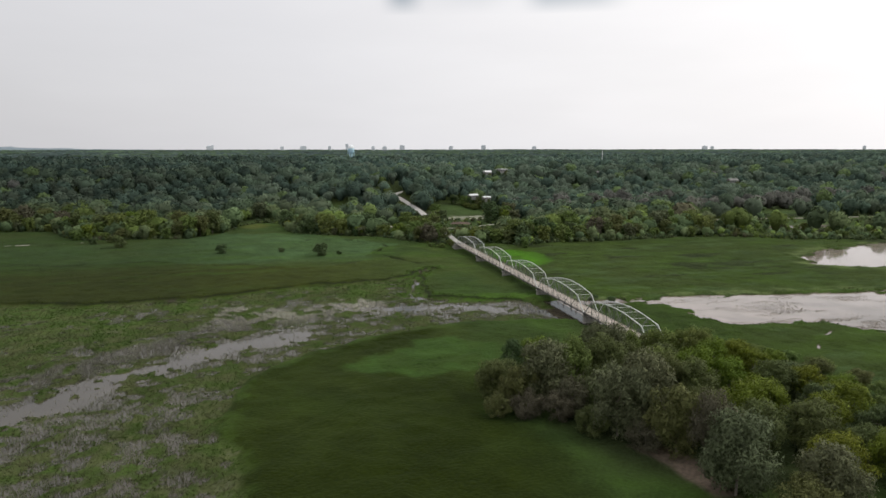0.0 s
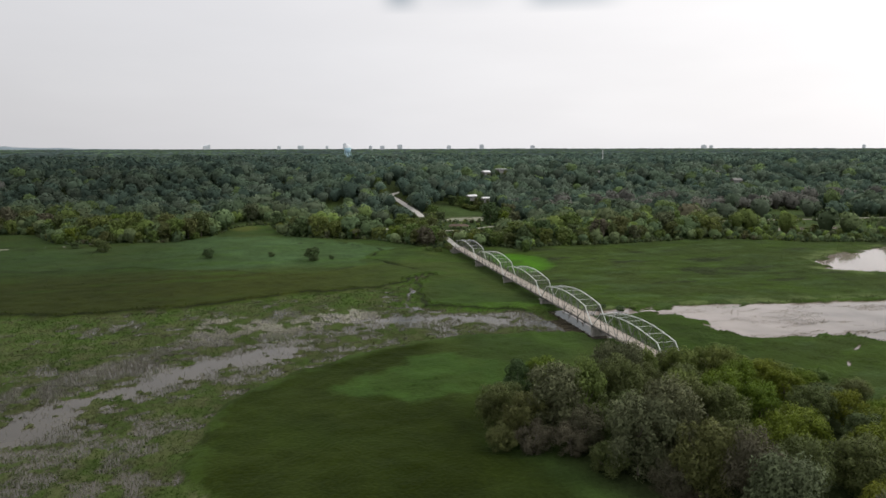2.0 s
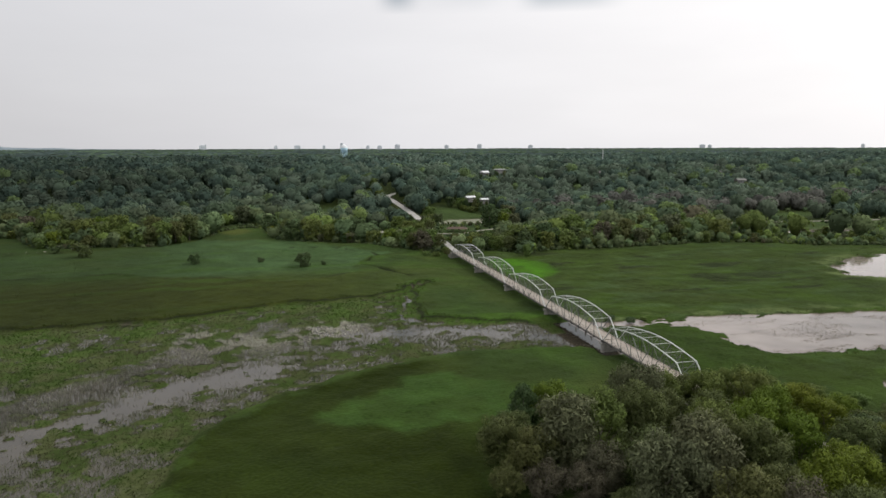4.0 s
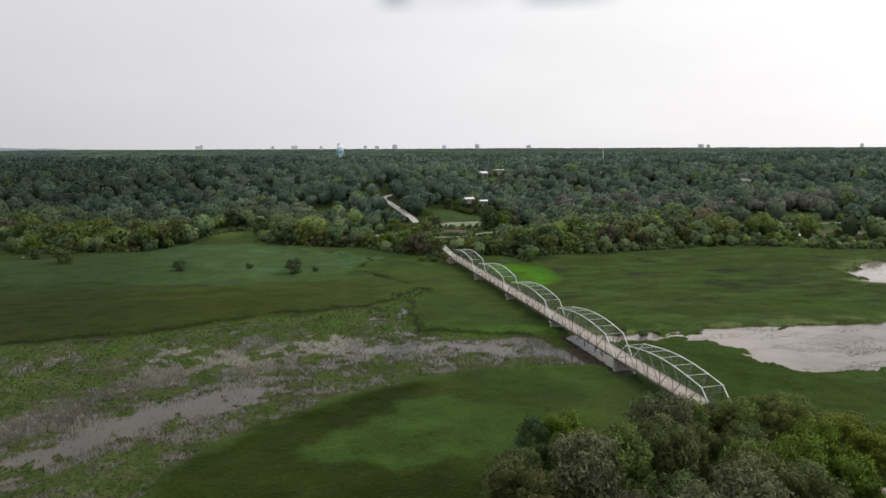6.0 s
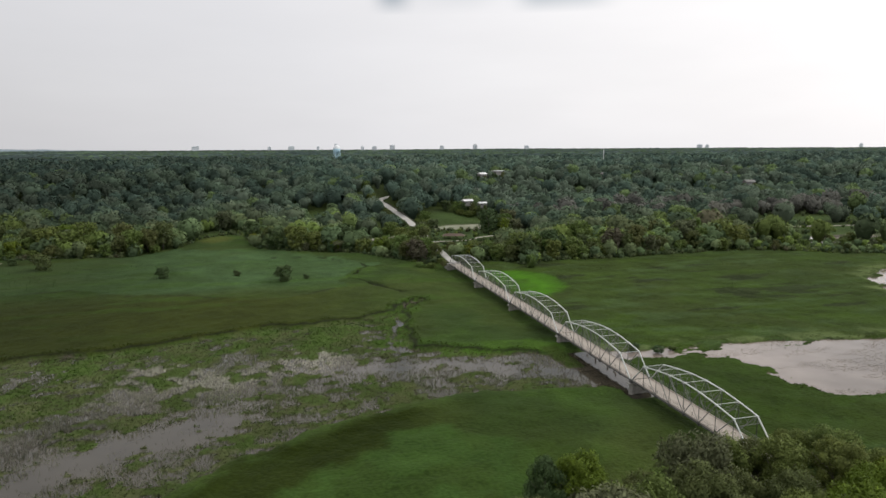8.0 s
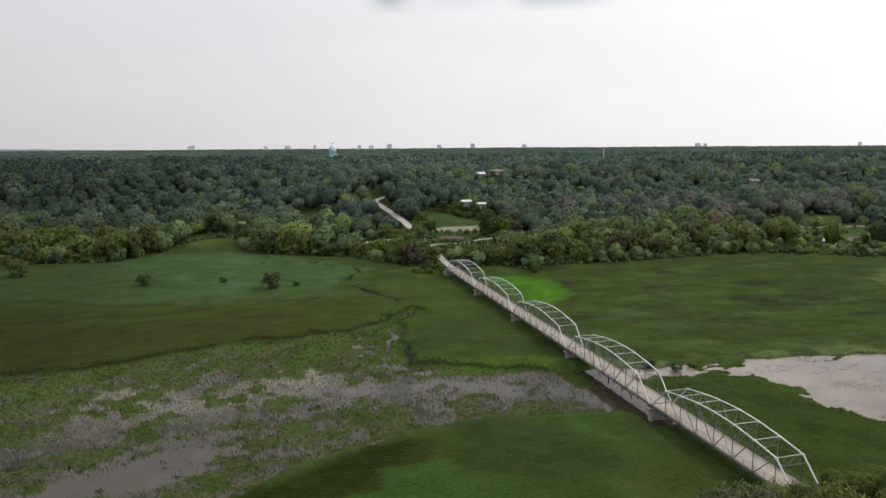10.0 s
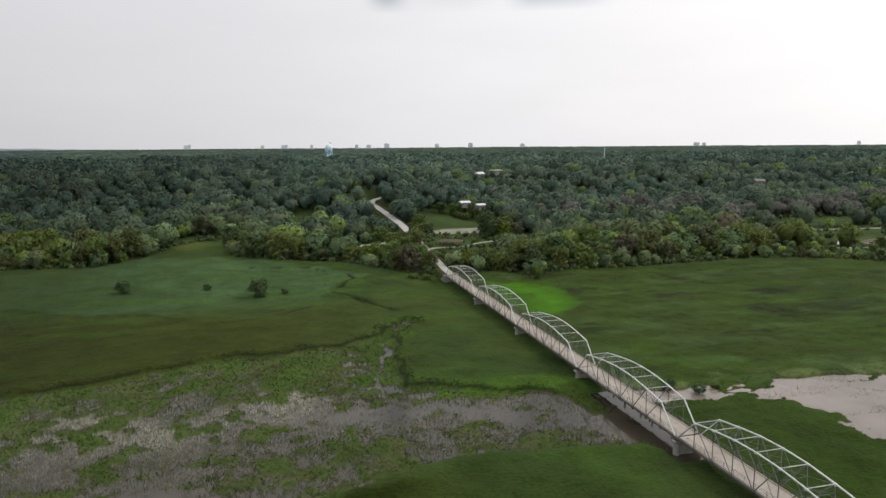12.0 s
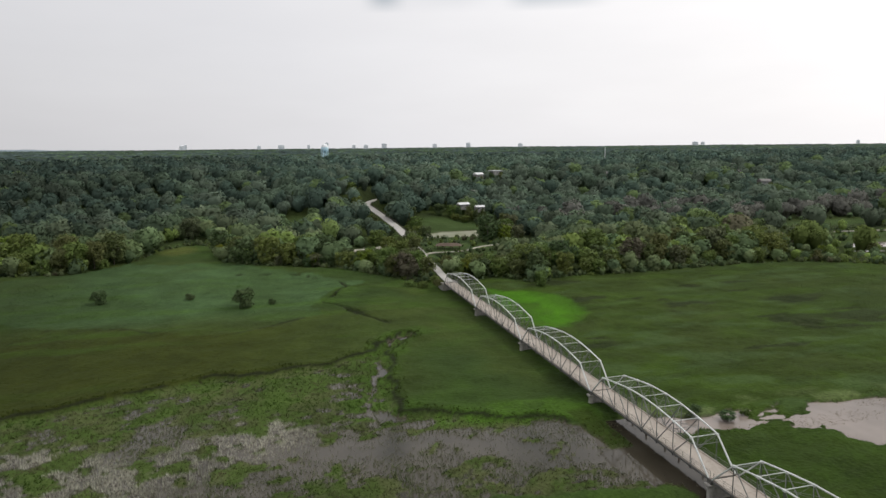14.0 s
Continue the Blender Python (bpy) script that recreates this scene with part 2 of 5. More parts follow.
def mesh_np(name, verts, faces, tint=None, smooth=False, normals=None):
    """A mesh from numpy arrays: verts (n, 3), faces (m, k) and a colour for each vertex."""
    mesh = bpy.data.meshes.new(name)
    verts, faces = np.asarray(verts, np.float32), np.asarray(faces, np.int32)
    mesh.vertices.add(len(verts))
    mesh.vertices.foreach_set("co", verts.ravel())
    mesh.loops.add(faces.size)
    mesh.loops.foreach_set("vertex_index", faces.ravel())
    mesh.polygons.add(len(faces))
    mesh.polygons.foreach_set("loop_start", np.arange(0, faces.size, faces.shape[1], dtype=np.int32))
    mesh.polygons.foreach_set("use_smooth", np.full(len(faces), smooth))
    if tint is not None:
        a = mesh.attributes.new("tint", "FLOAT_COLOR", "POINT")
        a.data.foreach_set("color", np.c_[tint, np.ones(len(tint))].astype(np.float32).ravel())
    mesh.update(calc_edges=True)
    mesh.validate()
    if normals is not None:
        mesh.normals_split_custom_set_from_vertices(np.asarray(normals, np.float32))
    return mesh


def empty(name, m=None):
    ob = new(name)
    ob.empty_display_size = 0.5
    if m is not None:
        ob.matrix_world = m
    return ob


def box_bm(lo, hi, bevel=0.0):
    bm = bmesh.new()
    bmesh.ops.create_cube(bm, size=1)
    lo, hi = Vector(lo), Vector(hi)
    for v in bm.verts:
        v.co = Vector([(a + b) / 2 + c * (b - a) for a, b, c in zip(lo, hi, v.co)])
    if bevel:
        bmesh.ops.bevel(bm, geom=bm.edges[:], offset=bevel, segments=1, affect="EDGES")
    return bm


def beam_bm(a, b, width, depth, bm=None):
    """A straight bar from a to b: width across, depth in the upright plane of the bar."""
    bm = bm or bmesh.new()
    a, b = Vector(a), Vector(b)
    d = (b - a).normalized()
    side = d.cross(Vector((0, 0, 1)))
    side = side.normalized() if side.length > 1e-4 else Vector((1, 0, 0))
    up = side.cross(d).normalized()
    ring = [[bm.verts.new(p + side * (sx * width / 2) + up * (sz * depth / 2)) for sx, sz in ((-1, -1), (1, -1), (1, 1), (-1, 1))] for p in (a, b)]
    for i in range(4):
        j = (i + 1) % 4
        bm.faces.new((ring[0][i], ring[0][j], ring[1][j], ring[1][i]))
    bm.faces.new(ring[0][::-1])
    bm.faces.new(ring[1])
    return bm


def i_beam_bm(a, b, width, depth, web=0.03, flange=0.04):
    """A rolled I section from a to b."""
    up = Vector((0, 0, depth / 2 - flange / 2))
    bm = beam_bm(Vector(a) + up, Vector(b) + up, width, flange)
    beam_bm(Vector(a) - up, Vector(b) - up, width, flange, bm)
    return beam_bm(a, b, web, depth - 2 * flange, bm)


# ---- smooth random fields ----
def lattice(ix, iy, seed):
    h = (ix.astype(np.int64) * 374761393 + iy.astype(np.int64) * 668265263 + seed * 974634511) & 0x7FFFFFFF
    h = ((h ^ (h >> 13)) * 1274126177) & 0x7FFFFFFF
    return ((h ^ (h >> 16)) & 0xFFFF) / 65535.0


def vnoise(x, y, size, seed):
    x, y = np.asarray(x, float) / size, np.asarray(y, float) / size
    ix, iy = np.floor(x), np.floor(y)
    fx, fy = x - ix, y - iy
    fx, fy = fx * fx * (3 - 2 * fx), fy * fy * (3 - 2 * fy)
    a, b = lattice(ix, iy, seed), lattice(ix + 1, iy, seed)
    c, d = lattice(ix, iy + 1, seed), lattice(ix + 1, iy + 1, seed)
    return (a * (1 - fx) + b * fx) * (1 - fy) + (c * (1 - fx) + d * fx) * fy


def fbm(x, y, size, seed, octaves=4):
    total, weight = 0, 0
    for o in range(octaves):
        total = total + vnoise(x, y, size / 2**o, seed + o) * 0.55**o
        weight += 0.55**o
    return total / weight


def step(a, b, v):
    t = np.clip((v - a) / (b - a), 0, 1)
    return t * t * (3 - 2 * t)


def line_far(x, y, line):
    """Distance to a polyline of (x, y, value), and the value at the nearest place."""
    best, val = np.full(np.shape(x), 1e9), np.zeros(np.shape(x))
    for (ax, ay, av), (bx, by, bv) in zip(line, line[1:]):
        dx, dy = bx - ax, by - ay
        t = np.clip(((x - ax) * dx + (y - ay) * dy) / (dx * dx + dy * dy), 0, 1)
        d = np.hypot(x - ax - t * dx, y - ay - t * dy)
        near = d < best
        best, val = np.where(near, d, best), np.where(near, av + t * (bv - av), val)
    return best, val


def inside(x, y, poly):
    """Metres inside a polygon: positive within, negative outside."""
    odd = np.zeros(np.shape(x), bool)
    for (ax, ay), (bx, by) in zip(poly, poly[1:] + poly[:1]):
        if ay != by:
            odd ^= ((ay > y) != (by > y)) & (x < (bx - ax) * (y - ay) / (by - ay) + ax)
    d, _ = line_far(x, y, [(*p, 0) for p in poly + poly[:1]])
    return np.where(odd, d, -d)


# ---- plan of the marsh ----
LAKE = [(42, 90), (62, 87), (92, 84), (134, 78), (175, 74), (270, 60), (330, -30), (180, -70), (113, 5), (100, 15), (95, 27), (75, 29),
        (56, 34), (48, 46), (51, 62), (49, 71), (31, 79), (8, 83), (8, 91), (24, 90)]
POND_EAST = [(214, 173), (246, 196), (330, 215), (400, 200), (330, 128), (234, 125), (214, 135), (200, 147)]
CHANNEL = [(-107, 118), (-90, 104), (-63, 104), (-48, 104), (-25, 92), (-8, 86), (14, 91), (12, 68), (11, 50), (-1, 47), (-8, 62), (-20, 70),
           (-35, 74), (-63, 86), (-93, 88), (-109, 100)]
POOL = [(-204, 6), (-194, 20), (-169, 42), (-148, 61), (-113, 74), (-110, 56), (-146, 41), (-165, 19), (-188, -4), (-214, -40), (-250, -20)]
SPARSE = [(-330, 160), (-253, 142), (-202, 133), (-161, 138), (-148, 140), (-135, 146), (-117, 151), (-104, 157), (-86, 158), (-68, 160), (-57, 168), (-46, 181), (-39, 189), (-36, 185),
          (-50, 164), (-50, 150), (-55, 128), (-56, 113), (-40, 107), (-12, 95), (4, 88), (4, 50), (-9, 57), (-45, 65), (-83, 55),
          (-115, 38), (-131, 24), (-140, 5), (-143, -16), (-139, -38), (-134, -62), (-128, -130), (-150, -260), (-130, -430), (-430, -430)]
LIME = [(17, 260), (27, 250), (41, 243), (48, 231), (48, 213), (45, 200), (37, 190), (28, 183), (19, 180), (14, 188), (14, 230)]
PALE = [(-340, 330), (-234, 350), (-184, 392), (-114, 372), (-63, 319), (-41, 288), (-61, 273), (-72, 242), (-70, 227), (-91, 216), (-112, 208), (-141, 223), (-165, 228), (-198, 249), (-340, 262)]
LOBE = [(-104, 15), (-96, 27), (-86, 36), (-63, 42), (-49, 31), (-51, 11), (-62, 7), (-74, 2), (-84, -9), (-94, 3)]
DARK_LOBE = [(-152, -16), (-142, 22), (-116, 41), (-82, 54), (-45, 60), (-20, 40), (-40, 0), (-70, -20), (-60, -60), (-66, -140), (-50, -250), (-80, -430), (-135, -430), (-156, -260), (-136, -140)]
POND_NORTH = [(36, 462), (57, 472), (84, 470), (73, 436), (50, 433), (33, 440)]
POND_FAR = [(298, 306), (312, 317), (345, 316), (352, 304), (320, 293)]
BARE = [(-46, -58), (-36, -62), (-33, -74), (-34, -88), (-40, -86), (-42, -70)]
PALE_REED = [(-155, 126), (-138, 117), (-122, 103), (-108, 112), (-101, 128), (-91, 124), (-78, 111), (-76, 97), (-97, 92), (-114, 83), (-132, 78), (-150, 62), (-172, 44), (-190, 26), (-214, 10), (-222, 30), (-185, 58), (-162, 78)]
CREEK = [(-34, 191, 0.0), (-40, 188, 0.7), (-44, 181, 0.5), (-47, 174, -1.2), (-52, 162, -0.6), (-54, 154, 0.8), (-55, 146, 1.7), (-60, 138, 0.3), (-63, 125, -0.2), (-63, 115, 0.6), (-54, 110, 1.2)]
RILL = [(64, -3, 0.1), (67, 1, 0.0), (70, 4, -1.5), (77, 9, -1.5), (80, 11, 0.0), (87, 16, 0.1)]
GULLY = [(-39, 190, 0), (-42, 206, 0), (-51, 223, 0), (-57, 240, 0), (-64, 250, 0), (-58, 270, 0), (-50, 284, 0), (-52, 299, 0), (-70, 322, 0), (-110, 338, 0)]
EDGE_X = [-1500, -365, -335, -318, -284, -253, -232, -199, -177, -170, -160, -140, -124, -117, -80, -47, -26, -12, -6, 25, 36, 50, 75, 103, 145, 185, 225, 253, 268, 344, 500, 1500]
EDGE_Y = [600, 452, 446, 440, 376, 372, 370, 366, 388, 412, 452, 470, 452, 384, 354, 339, 308, 284, 282, 284, 284, 263, 278, 274, 279, 280, 277, 263, 250, 228, 200, 150]
ROAD = [(0, 260.5, 4.55), (1, 280, 4.6), (3, 300, 4.6), (6, 345, 5.0), (10, 400, 6.2), (12, 450, 9.0), (9, 500, 13.5), (5, 535, 17.4), (6, 575, 18.0), (16, 610, 18.4), (34, 640, 18.8), (60, 660, 19.5)]
ROAD_SOUTH = [(0, 0, 4.55), (3, -20, 4.2), (10, -45, 3.4), (20, -70, 2.6), (34, -110, 2.2), (50, -180, 2)]


CLEAR = [  # openings in the woods: x, y, half widths
    (62, 452, 40, 26), (70, 492, 36, 30), (50, 394, 44, 36), (-62, 505, 12, 58), (-143, 438, 23, 56), (400, 412, 90, 20), (350, 350, 105, 17), (370, 310, 80, 24),
    (32, 352, 34, 24), (-40, 396, 50, 7), (20, 596, 15, 24), (42, 650, 14, 8),
]


def bank_y(x):
    return np.interp(x, EDGE_X, EDGE_Y)


def land(x, y):
    """Height of the dry land and marsh floor, without reeds."""
    x, y = np.asarray(x, float), np.asarray(y, float)
    d = y - bank_y(x)
    z = 0.25 + 1.6 * step(-2, 25, d)
    foot = 545 - 105 * np.exp(-(((x - 20) / 90) ** 2))
    z = z + 2.0 * step(30, 200, d) + 27 * step(0, 190, y - foot)
    far = np.hypot(x + 105, y + 130)
    z = z + 15 * np.clip((far - 900) / 3600, 0, 1.5) * step(-100, 200, y - foot)
    z = z + (fbm(x, y, 420, 5, 3) - 0.5) * 5 * step(60, 350, y - foot)
    for line, w in ((ROAD, 4.2), (ROAD_SOUTH, 4.2)):
        r, zr = line_far(x, y, line)
        k = 1 - step(w, w + 9, r)
        z = z * (1 - k) + (zr - 0.25) * k
    knoll = 1.0 * step(0, 25, 40 - np.hypot((x + 8) / 1.0, (y + 45) / 1.1))
    return z + np.where(y < 20, knoll, 0)


GREEN_DARK, GREEN_OLIVE = np.array((0.031, 0.053, 0.013)), np.array((0.043, 0.061, 0.014))
GREEN_LUSH, GREEN_PALE = np.array((0.042, 0.085, 0.011)), np.array((0.049, 0.088, 0.033))
GREEN_SPARSE, GREEN_LIME = np.array((0.043, 0.064, 0.016)), np.array((0.048, 0.140, 0.005))
GREEN_TAN, REED_DARK = np.array((0.085, 0.082, 0.042)), np.array((0.048, 0.070, 0.014))
GREEN_DEEP = np.array((0.023, 0.040, 0.006))
SHADE_AND_CLUMP, WET_STRAW = np.array((0.014, 0.016, 0.008)), np.array((0.095, 0.095, 0.062))
STRAW, MUD = np.array((0.20, 0.185, 0.12)), np.array((0.10, 0.085, 0.068))
FLOOR, SOIL = np.array((0.028, 0.038, 0.014)), np.array((0.15, 0.115, 0.09))


def marsh(x, y):
    """Surface height and colour of the ground, and how much reed stands there (0 to 1) and whether it stands in water."""
    x, y = np.asarray(x, float), np.asarray(y, float)
    wob = (fbm(x, y, 9, 11) - 0.5) * 9
    wx, wy = x + (fbm(x, y, 26, 21) - 0.5) * 14, y + (fbm(x, y, 26, 31) - 0.5) * 14
    z = land(x, y)
    d_bank = y - bank_y(x)
    wet = 1 - step(-3, 4, d_bank + wob * 0.4)
    # dense beds
    big, mid = fbm(x, y, 75, 41), fbm(x, y, 17, 51)
    k = (step(0.38, 0.62, big) * (0.25 + 0.75 * step(10, -20, x)))[:, None]
    tint = GREEN_DARK * (1 - k) + GREEN_OLIVE * k
    k = (step(0.5, 0.75, mid) * 0.35)[:, None]
    tint = tint * (1 - k) + GREEN_LUSH * k

    def blend(weight, colour):
        return tint * (1 - weight[:, None]) + colour * weight[:, None]

    east = step(4, 30, x) * step(60, 25, np.abs(x - 60) - 60) * step(-70, -20, y) * step(300, 120, y)
    tint = blend(east * step(0.40, 0.62, fbm(x, y, 30, 61)) * 0.45, GREEN_LUSH)
    weave = step(0.50, 0.66, fbm(x * 0.35, y, 6, 63)) * step(4, 20, x)
    tint = blend(weave * 0.5, GREEN_PALE)
    tint = blend(step(0.55, 0.68, fbm(x * 0.4, y, 9, 67)) * step(4, 20, x) * 0.55, GREEN_DEEP)
    tint = blend(step(-30, -60, x) * step(245, 225, y) * step(115, 140, y) * 0.7, GREEN_OLIVE)
    tint = blend(step(-0.6, 1.0, inside(wx, wy, PALE) + wob * 0.6) * (0.6 + 0.4 * step(0.35, 0.6, fbm(x, y, 30, 71))) * (0.55 + 0.45 * step(-250, -150, x)), GREEN_PALE)
    tint = blend(step(-30, -120, x) * step(250, 205, y) * step(110, 130, y) * 0.9, np.array((0.031, 0.037, 0.006)))
    tint = blend(step(-3, 6, inside(wx, wy, DARK_LOBE) + wob) * (1.0 - 0.62 * step(-80, -48, x)) * (0.8 + 0.2 * step(0.35, 0.6, fbm(x, y, 22, 77))), np.array((0.015, 0.0225, 0.0022)))
    tint = blend(step(-2, 3, inside(wx, wy, LOBE) + wob * 1.6 + (mid - 0.5) * 10) * (0.6 + 0.4 * step(0.4, 0.6, fbm(x, y, 8, 73))), GREEN_LUSH * 0.60 + GREEN_PALE * 0.22)
    streak = step(0.55, 0.7, fbm(x * 0.25, y, 10, 75)) * step(120, 200, y)
    tint = blend(streak * 0.4, GREEN_LUSH)
    # western marsh dimmed in the colour, painting in the view's darker left
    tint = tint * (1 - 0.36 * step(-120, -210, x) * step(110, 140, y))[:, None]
    tint = tint * (1 - np.outer(step(4, 20, x), (-0.03, 0.07, 0.12)))
    bed = 0.75 + (mid - 0.5) * 0.6 + (fbm(x, y, 4.5, 81, 3) - 0.5) * 1.0
    # thin reeds with water between them
    s = inside(x, y, SPARSE) + wob * 0.7 + (fbm(x, y, 24, 99, 3) - 0.5) * 9
    thin = step(-1.0, 1.5, s)
    rim = step(-6, -1, s + (mid - 0.5) * 10) * (1 - thin) * step(105, 90, y)
    tint = blend(rim * step(0.40, 0.55, fbm(x, y, 5, 91)) * 0.4, GREEN_LUSH * 0.9 + STRAW * 0.06)
    tint = blend(thin, GREEN_SPARSE)
    tint = tint * (1 + 0.25 * thin * step(55, 95, y))[:, None]
    tint = blend(thin * np.maximum(step(0.52, 0.72, fbm(x, y, 14, 95)) * 0.4, step(85, 125, y) * 0.45), GREEN_LUSH * 0.85 + GREEN_TAN * 0.12)
    tint = blend(thin * step(0.48, 0.60, fbm(x, y, 6, 97)) * 0.45, GREEN_TAN)
    bed = bed + 0.45 * step(-7, -3.5, s) * (1 - step(-3, -1.2, s)) + 0.65 * step(85, 110, y) * step(0, -45, x)
    tint = blend(step(18, 8, np.hypot(x + 150, (y - 440) / 1.6)) * 0.6, np.array((0.085, 0.090, 0.022)))
    green_bar = step(-54, -44, x) * step(-1, -6, x) * step(96, 101, y - 0.18 * (-x - 25)) * step(113, 109, y)
    tint = blend(green_bar * (0.5 + 0.5 * step(0.35, 0.55, fbm(x, y, 6, 189))), GREEN_LUSH * 1.15)
    pool = inside(wx, wy, POOL)
    chan = inside(wx, wy, CHANNEL)
    open_ = np.maximum(pool, chan)
    patch = 0.60 * fbm(x * 0.8, y, 3.4, 101, 4) + 0.40 * fbm(x, y, 17, 106, 3)
    reach = 1 - np.clip(-open_ / 45, 0, 1)
    limit = 0.575 - 0.085 * reach - 0.14 * step(-3, 4, open_ + (patch - 0.5) * 40)
    dead = step(-6, 5, inside(wx, wy, PALE_REED))
    limit = limit - 0.028 * dead - 0.030 * step(-150, -185, x) * step(20, -20, y) + 0.03 * step(85, 125, y) * step(-90, -160, x)
    limit = limit + 0.06 * step(108, 122, y) * step(-110, -80, x) + 0.15 * green_bar + 0.05 * step(112, 130, y)
    hole = thin * step(limit - 0.02, limit + 0.02, patch)
    gap = thin * np.clip((patch - limit) / 0.12, 0, 1)
    shoulder = thin * step(limit - 0.07, limit + 0.005, patch + 0.4 * (fbm(x, y, 2.2, 191, 2) - 0.5) * 0.15)
    tint = blend(shoulder * 0.6, WET_STRAW)
    z_thin = 0.20 + (mid - 0.5) * 0.2
    z = np.where(wet > 0, z * (1 - wet) + wet * (bed * (1 - thin) + z_thin * thin), z)
    z = z * (1 - hole) - 0.35 * hole
    # lake, ponds, creek
    lake = np.maximum.reduce([inside(x, y, LAKE) + wob * 0.9 + (fbm(x * 0.5, y, 4, 123, 3) - 0.5) * 5, inside(x, y, POND_EAST) + wob * 0.8])
    isle = step(0.60, 0.66, fbm(x * 0.5, y, 6, 121)) * step(9, 2, lake)
    full = step(-1.2, 1.2, lake) * (1 - isle)
    under = step(0, 1.5, 5.5 - np.abs(x) + wob * 0.3) * step(45, 50, y) * step(97, 92, y)
    full = np.maximum(full, under)
    straw = step(-15, -1, lake) * (1 - step(-1, 1, lake)) * step(70, 85, y) * step(0.42, 0.6, fbm(x, y, 8, 131))
    tint = blend(straw * wet * 0.8, STRAW * 0.35 + GREEN_LUSH * 0.9)
    tint = blend(step(-7, -1, lake) * (y < 80) * 0.35 * (1 - full), GREEN_LUSH)
    tongue = step(6, 10, x) * step(60, 52, x) * step(10, 30, y) * step(88, 82, y) * (1 - full)
    tint = blend(tongue * step(0.50, 0.62, fbm(x, y, 6, 135)) * 0.75, GREEN_LUSH * 0.95)
    tint = blend(tongue * 0.7, GREEN_DEEP * 1.05)
    tint = blend(tongue * step(0.56, 0.64, fbm(x, y, 5, 139)) * 0.7, GREEN_DEEP)
    c_d, c_w = line_far(x + (fbm(x, y, 11, 161) - 0.5) * 11, y + (fbm(x, y, 11, 165) - 0.5) * 11, CREEK)
    creek = step(c_w + 0.9, c_w - 0.4, c_d + wob * 0.12)
    full = np.maximum(full, creek)
    lush_creek = step(9, 4, c_d) * (y > 112)
    tint = blend(lush_creek * 0.5 * (1 - creek), GREEN_LUSH)
    g_d, _ = line_far(x + (fbm(x, y, 12, 141) - 0.5) * 8, y, GULLY)
    z = z - 0.9 * step(1.9, 0.4, g_d) * wet * step(0.36, 0.52, fbm(x, y, 14, 145))
    clump = step(0.63, 0.70, fbm(x * 0.3, y, 9, 203)) * step(8, 25, x) * step(108, 125, y) * step(0.45, 0.6, fbm(x, y, 60, 205))
    tint, z = blend(clump * wet * 0.7, SHADE_AND_CLUMP * 1.3), z - 0.12 * clump * wet
    # dark line painted along bed edges and gully, standing in for their shade
    edge_shade = step(-2.2, -1.3, s) * (1 - step(-0.5, 0.1, s)) * (y > 95) * step(0.27, 0.40, fbm(x, y, 9, 193))
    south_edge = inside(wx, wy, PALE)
    edge_shade = np.maximum(edge_shade, 0.8 * step(-3.0, -1.6, south_edge) * (1 - step(-0.8, 0.2, south_edge)) * (x < -75) * (y < 300) * step(0.42, 0.56, fbm(x, y, 16, 195)))
    edge_shade = np.maximum(edge_shade, step(1.6, 0.6, g_d) * step(0.36, 0.52, fbm(x, y, 14, 145)))
    tint = blend(edge_shade * wet * 0.95, SHADE_AND_CLUMP)
    r_d, r_w = line_far(x + (fbm(x, y, 7, 197) - 0.5) * 3, y, RILL)
    rill = step(0.9, 0.1, r_d - r_w)
    full = np.maximum(full, rill)
    lime = step(-3.0, 2.5, inside(x, y, LIME) + wob * 0.9)
    lime_mix = (lime * (0.55 + 0.45 * step(0.35, 0.6, fbm(x, y, 13, 199))) * (0.65 + 0.35 * step(46, 30, x)))
    tint, z = blend(lime_mix, GREEN_LIME), z * (1 - lime) + 0.3 * lime
    z = z * (1 - full) - 0.4 * full
    inland = step(-2, 2, np.maximum(inside(x, y, POND_NORTH) + wob * 0.3, inside(x, y, POND_FAR) + wob * 0.9))
    # dry ground
    dry = np.maximum(1 - wet, step(42, 30, np.hypot((x + 14) * 0.85, (y + 48) / 1.15)))
    tint = blend(dry, FLOOR)
    meadow = step(0.45, 0.6, fbm(x, y, 55, 151)) * step(6, 14, d_bank)
    tint = blend(dry * np.maximum(meadow * 0.6, step(30, 6, d_bank) * (y > 100) * 0.85), GREEN_OLIVE)
    tint = blend(step(-1, 1.5, inside(x, y, BARE) + wob * 0.3), SOIL)
    field = np.maximum.reduce([step(1.1, 0.7, np.hypot((x - cx) / a, (y - cy) / b)) for cx, cy, a, b in CLEAR[:-2]]) * (1 - wet)
    tint = blend(field * 0.85, GREEN_OLIVE * 0.55 + GREEN_PALE * 0.45)
    for pond, level in ((POND_NORTH, 3.2), (POND_FAR, 2.6)):
        k = step(-14, -1, inside(x, y, pond))
        z = z * (1 - k) + level * k
    z = z - 1.6 * inland
    spit = step(-13, -11, x + wob * 0.3) * step(-4, -6, x + wob * 0.3) * step(75, 80, y + wob * 0.5) * step(104, 100, y)
    tint, z = blend(spit, GREEN_DEEP * 0.9 + REED_DARK * 0.2), z * (1 - spit) + (0.55 + (mid - 0.5) * 0.5) * spit
    low = np.maximum(step(0.05, -0.15, z) * wet, inland)
    tint = blend(low, MUD)
    reed = (1 - dry) * (1 - lime) * np.where(z > 0.05, 1, 0)
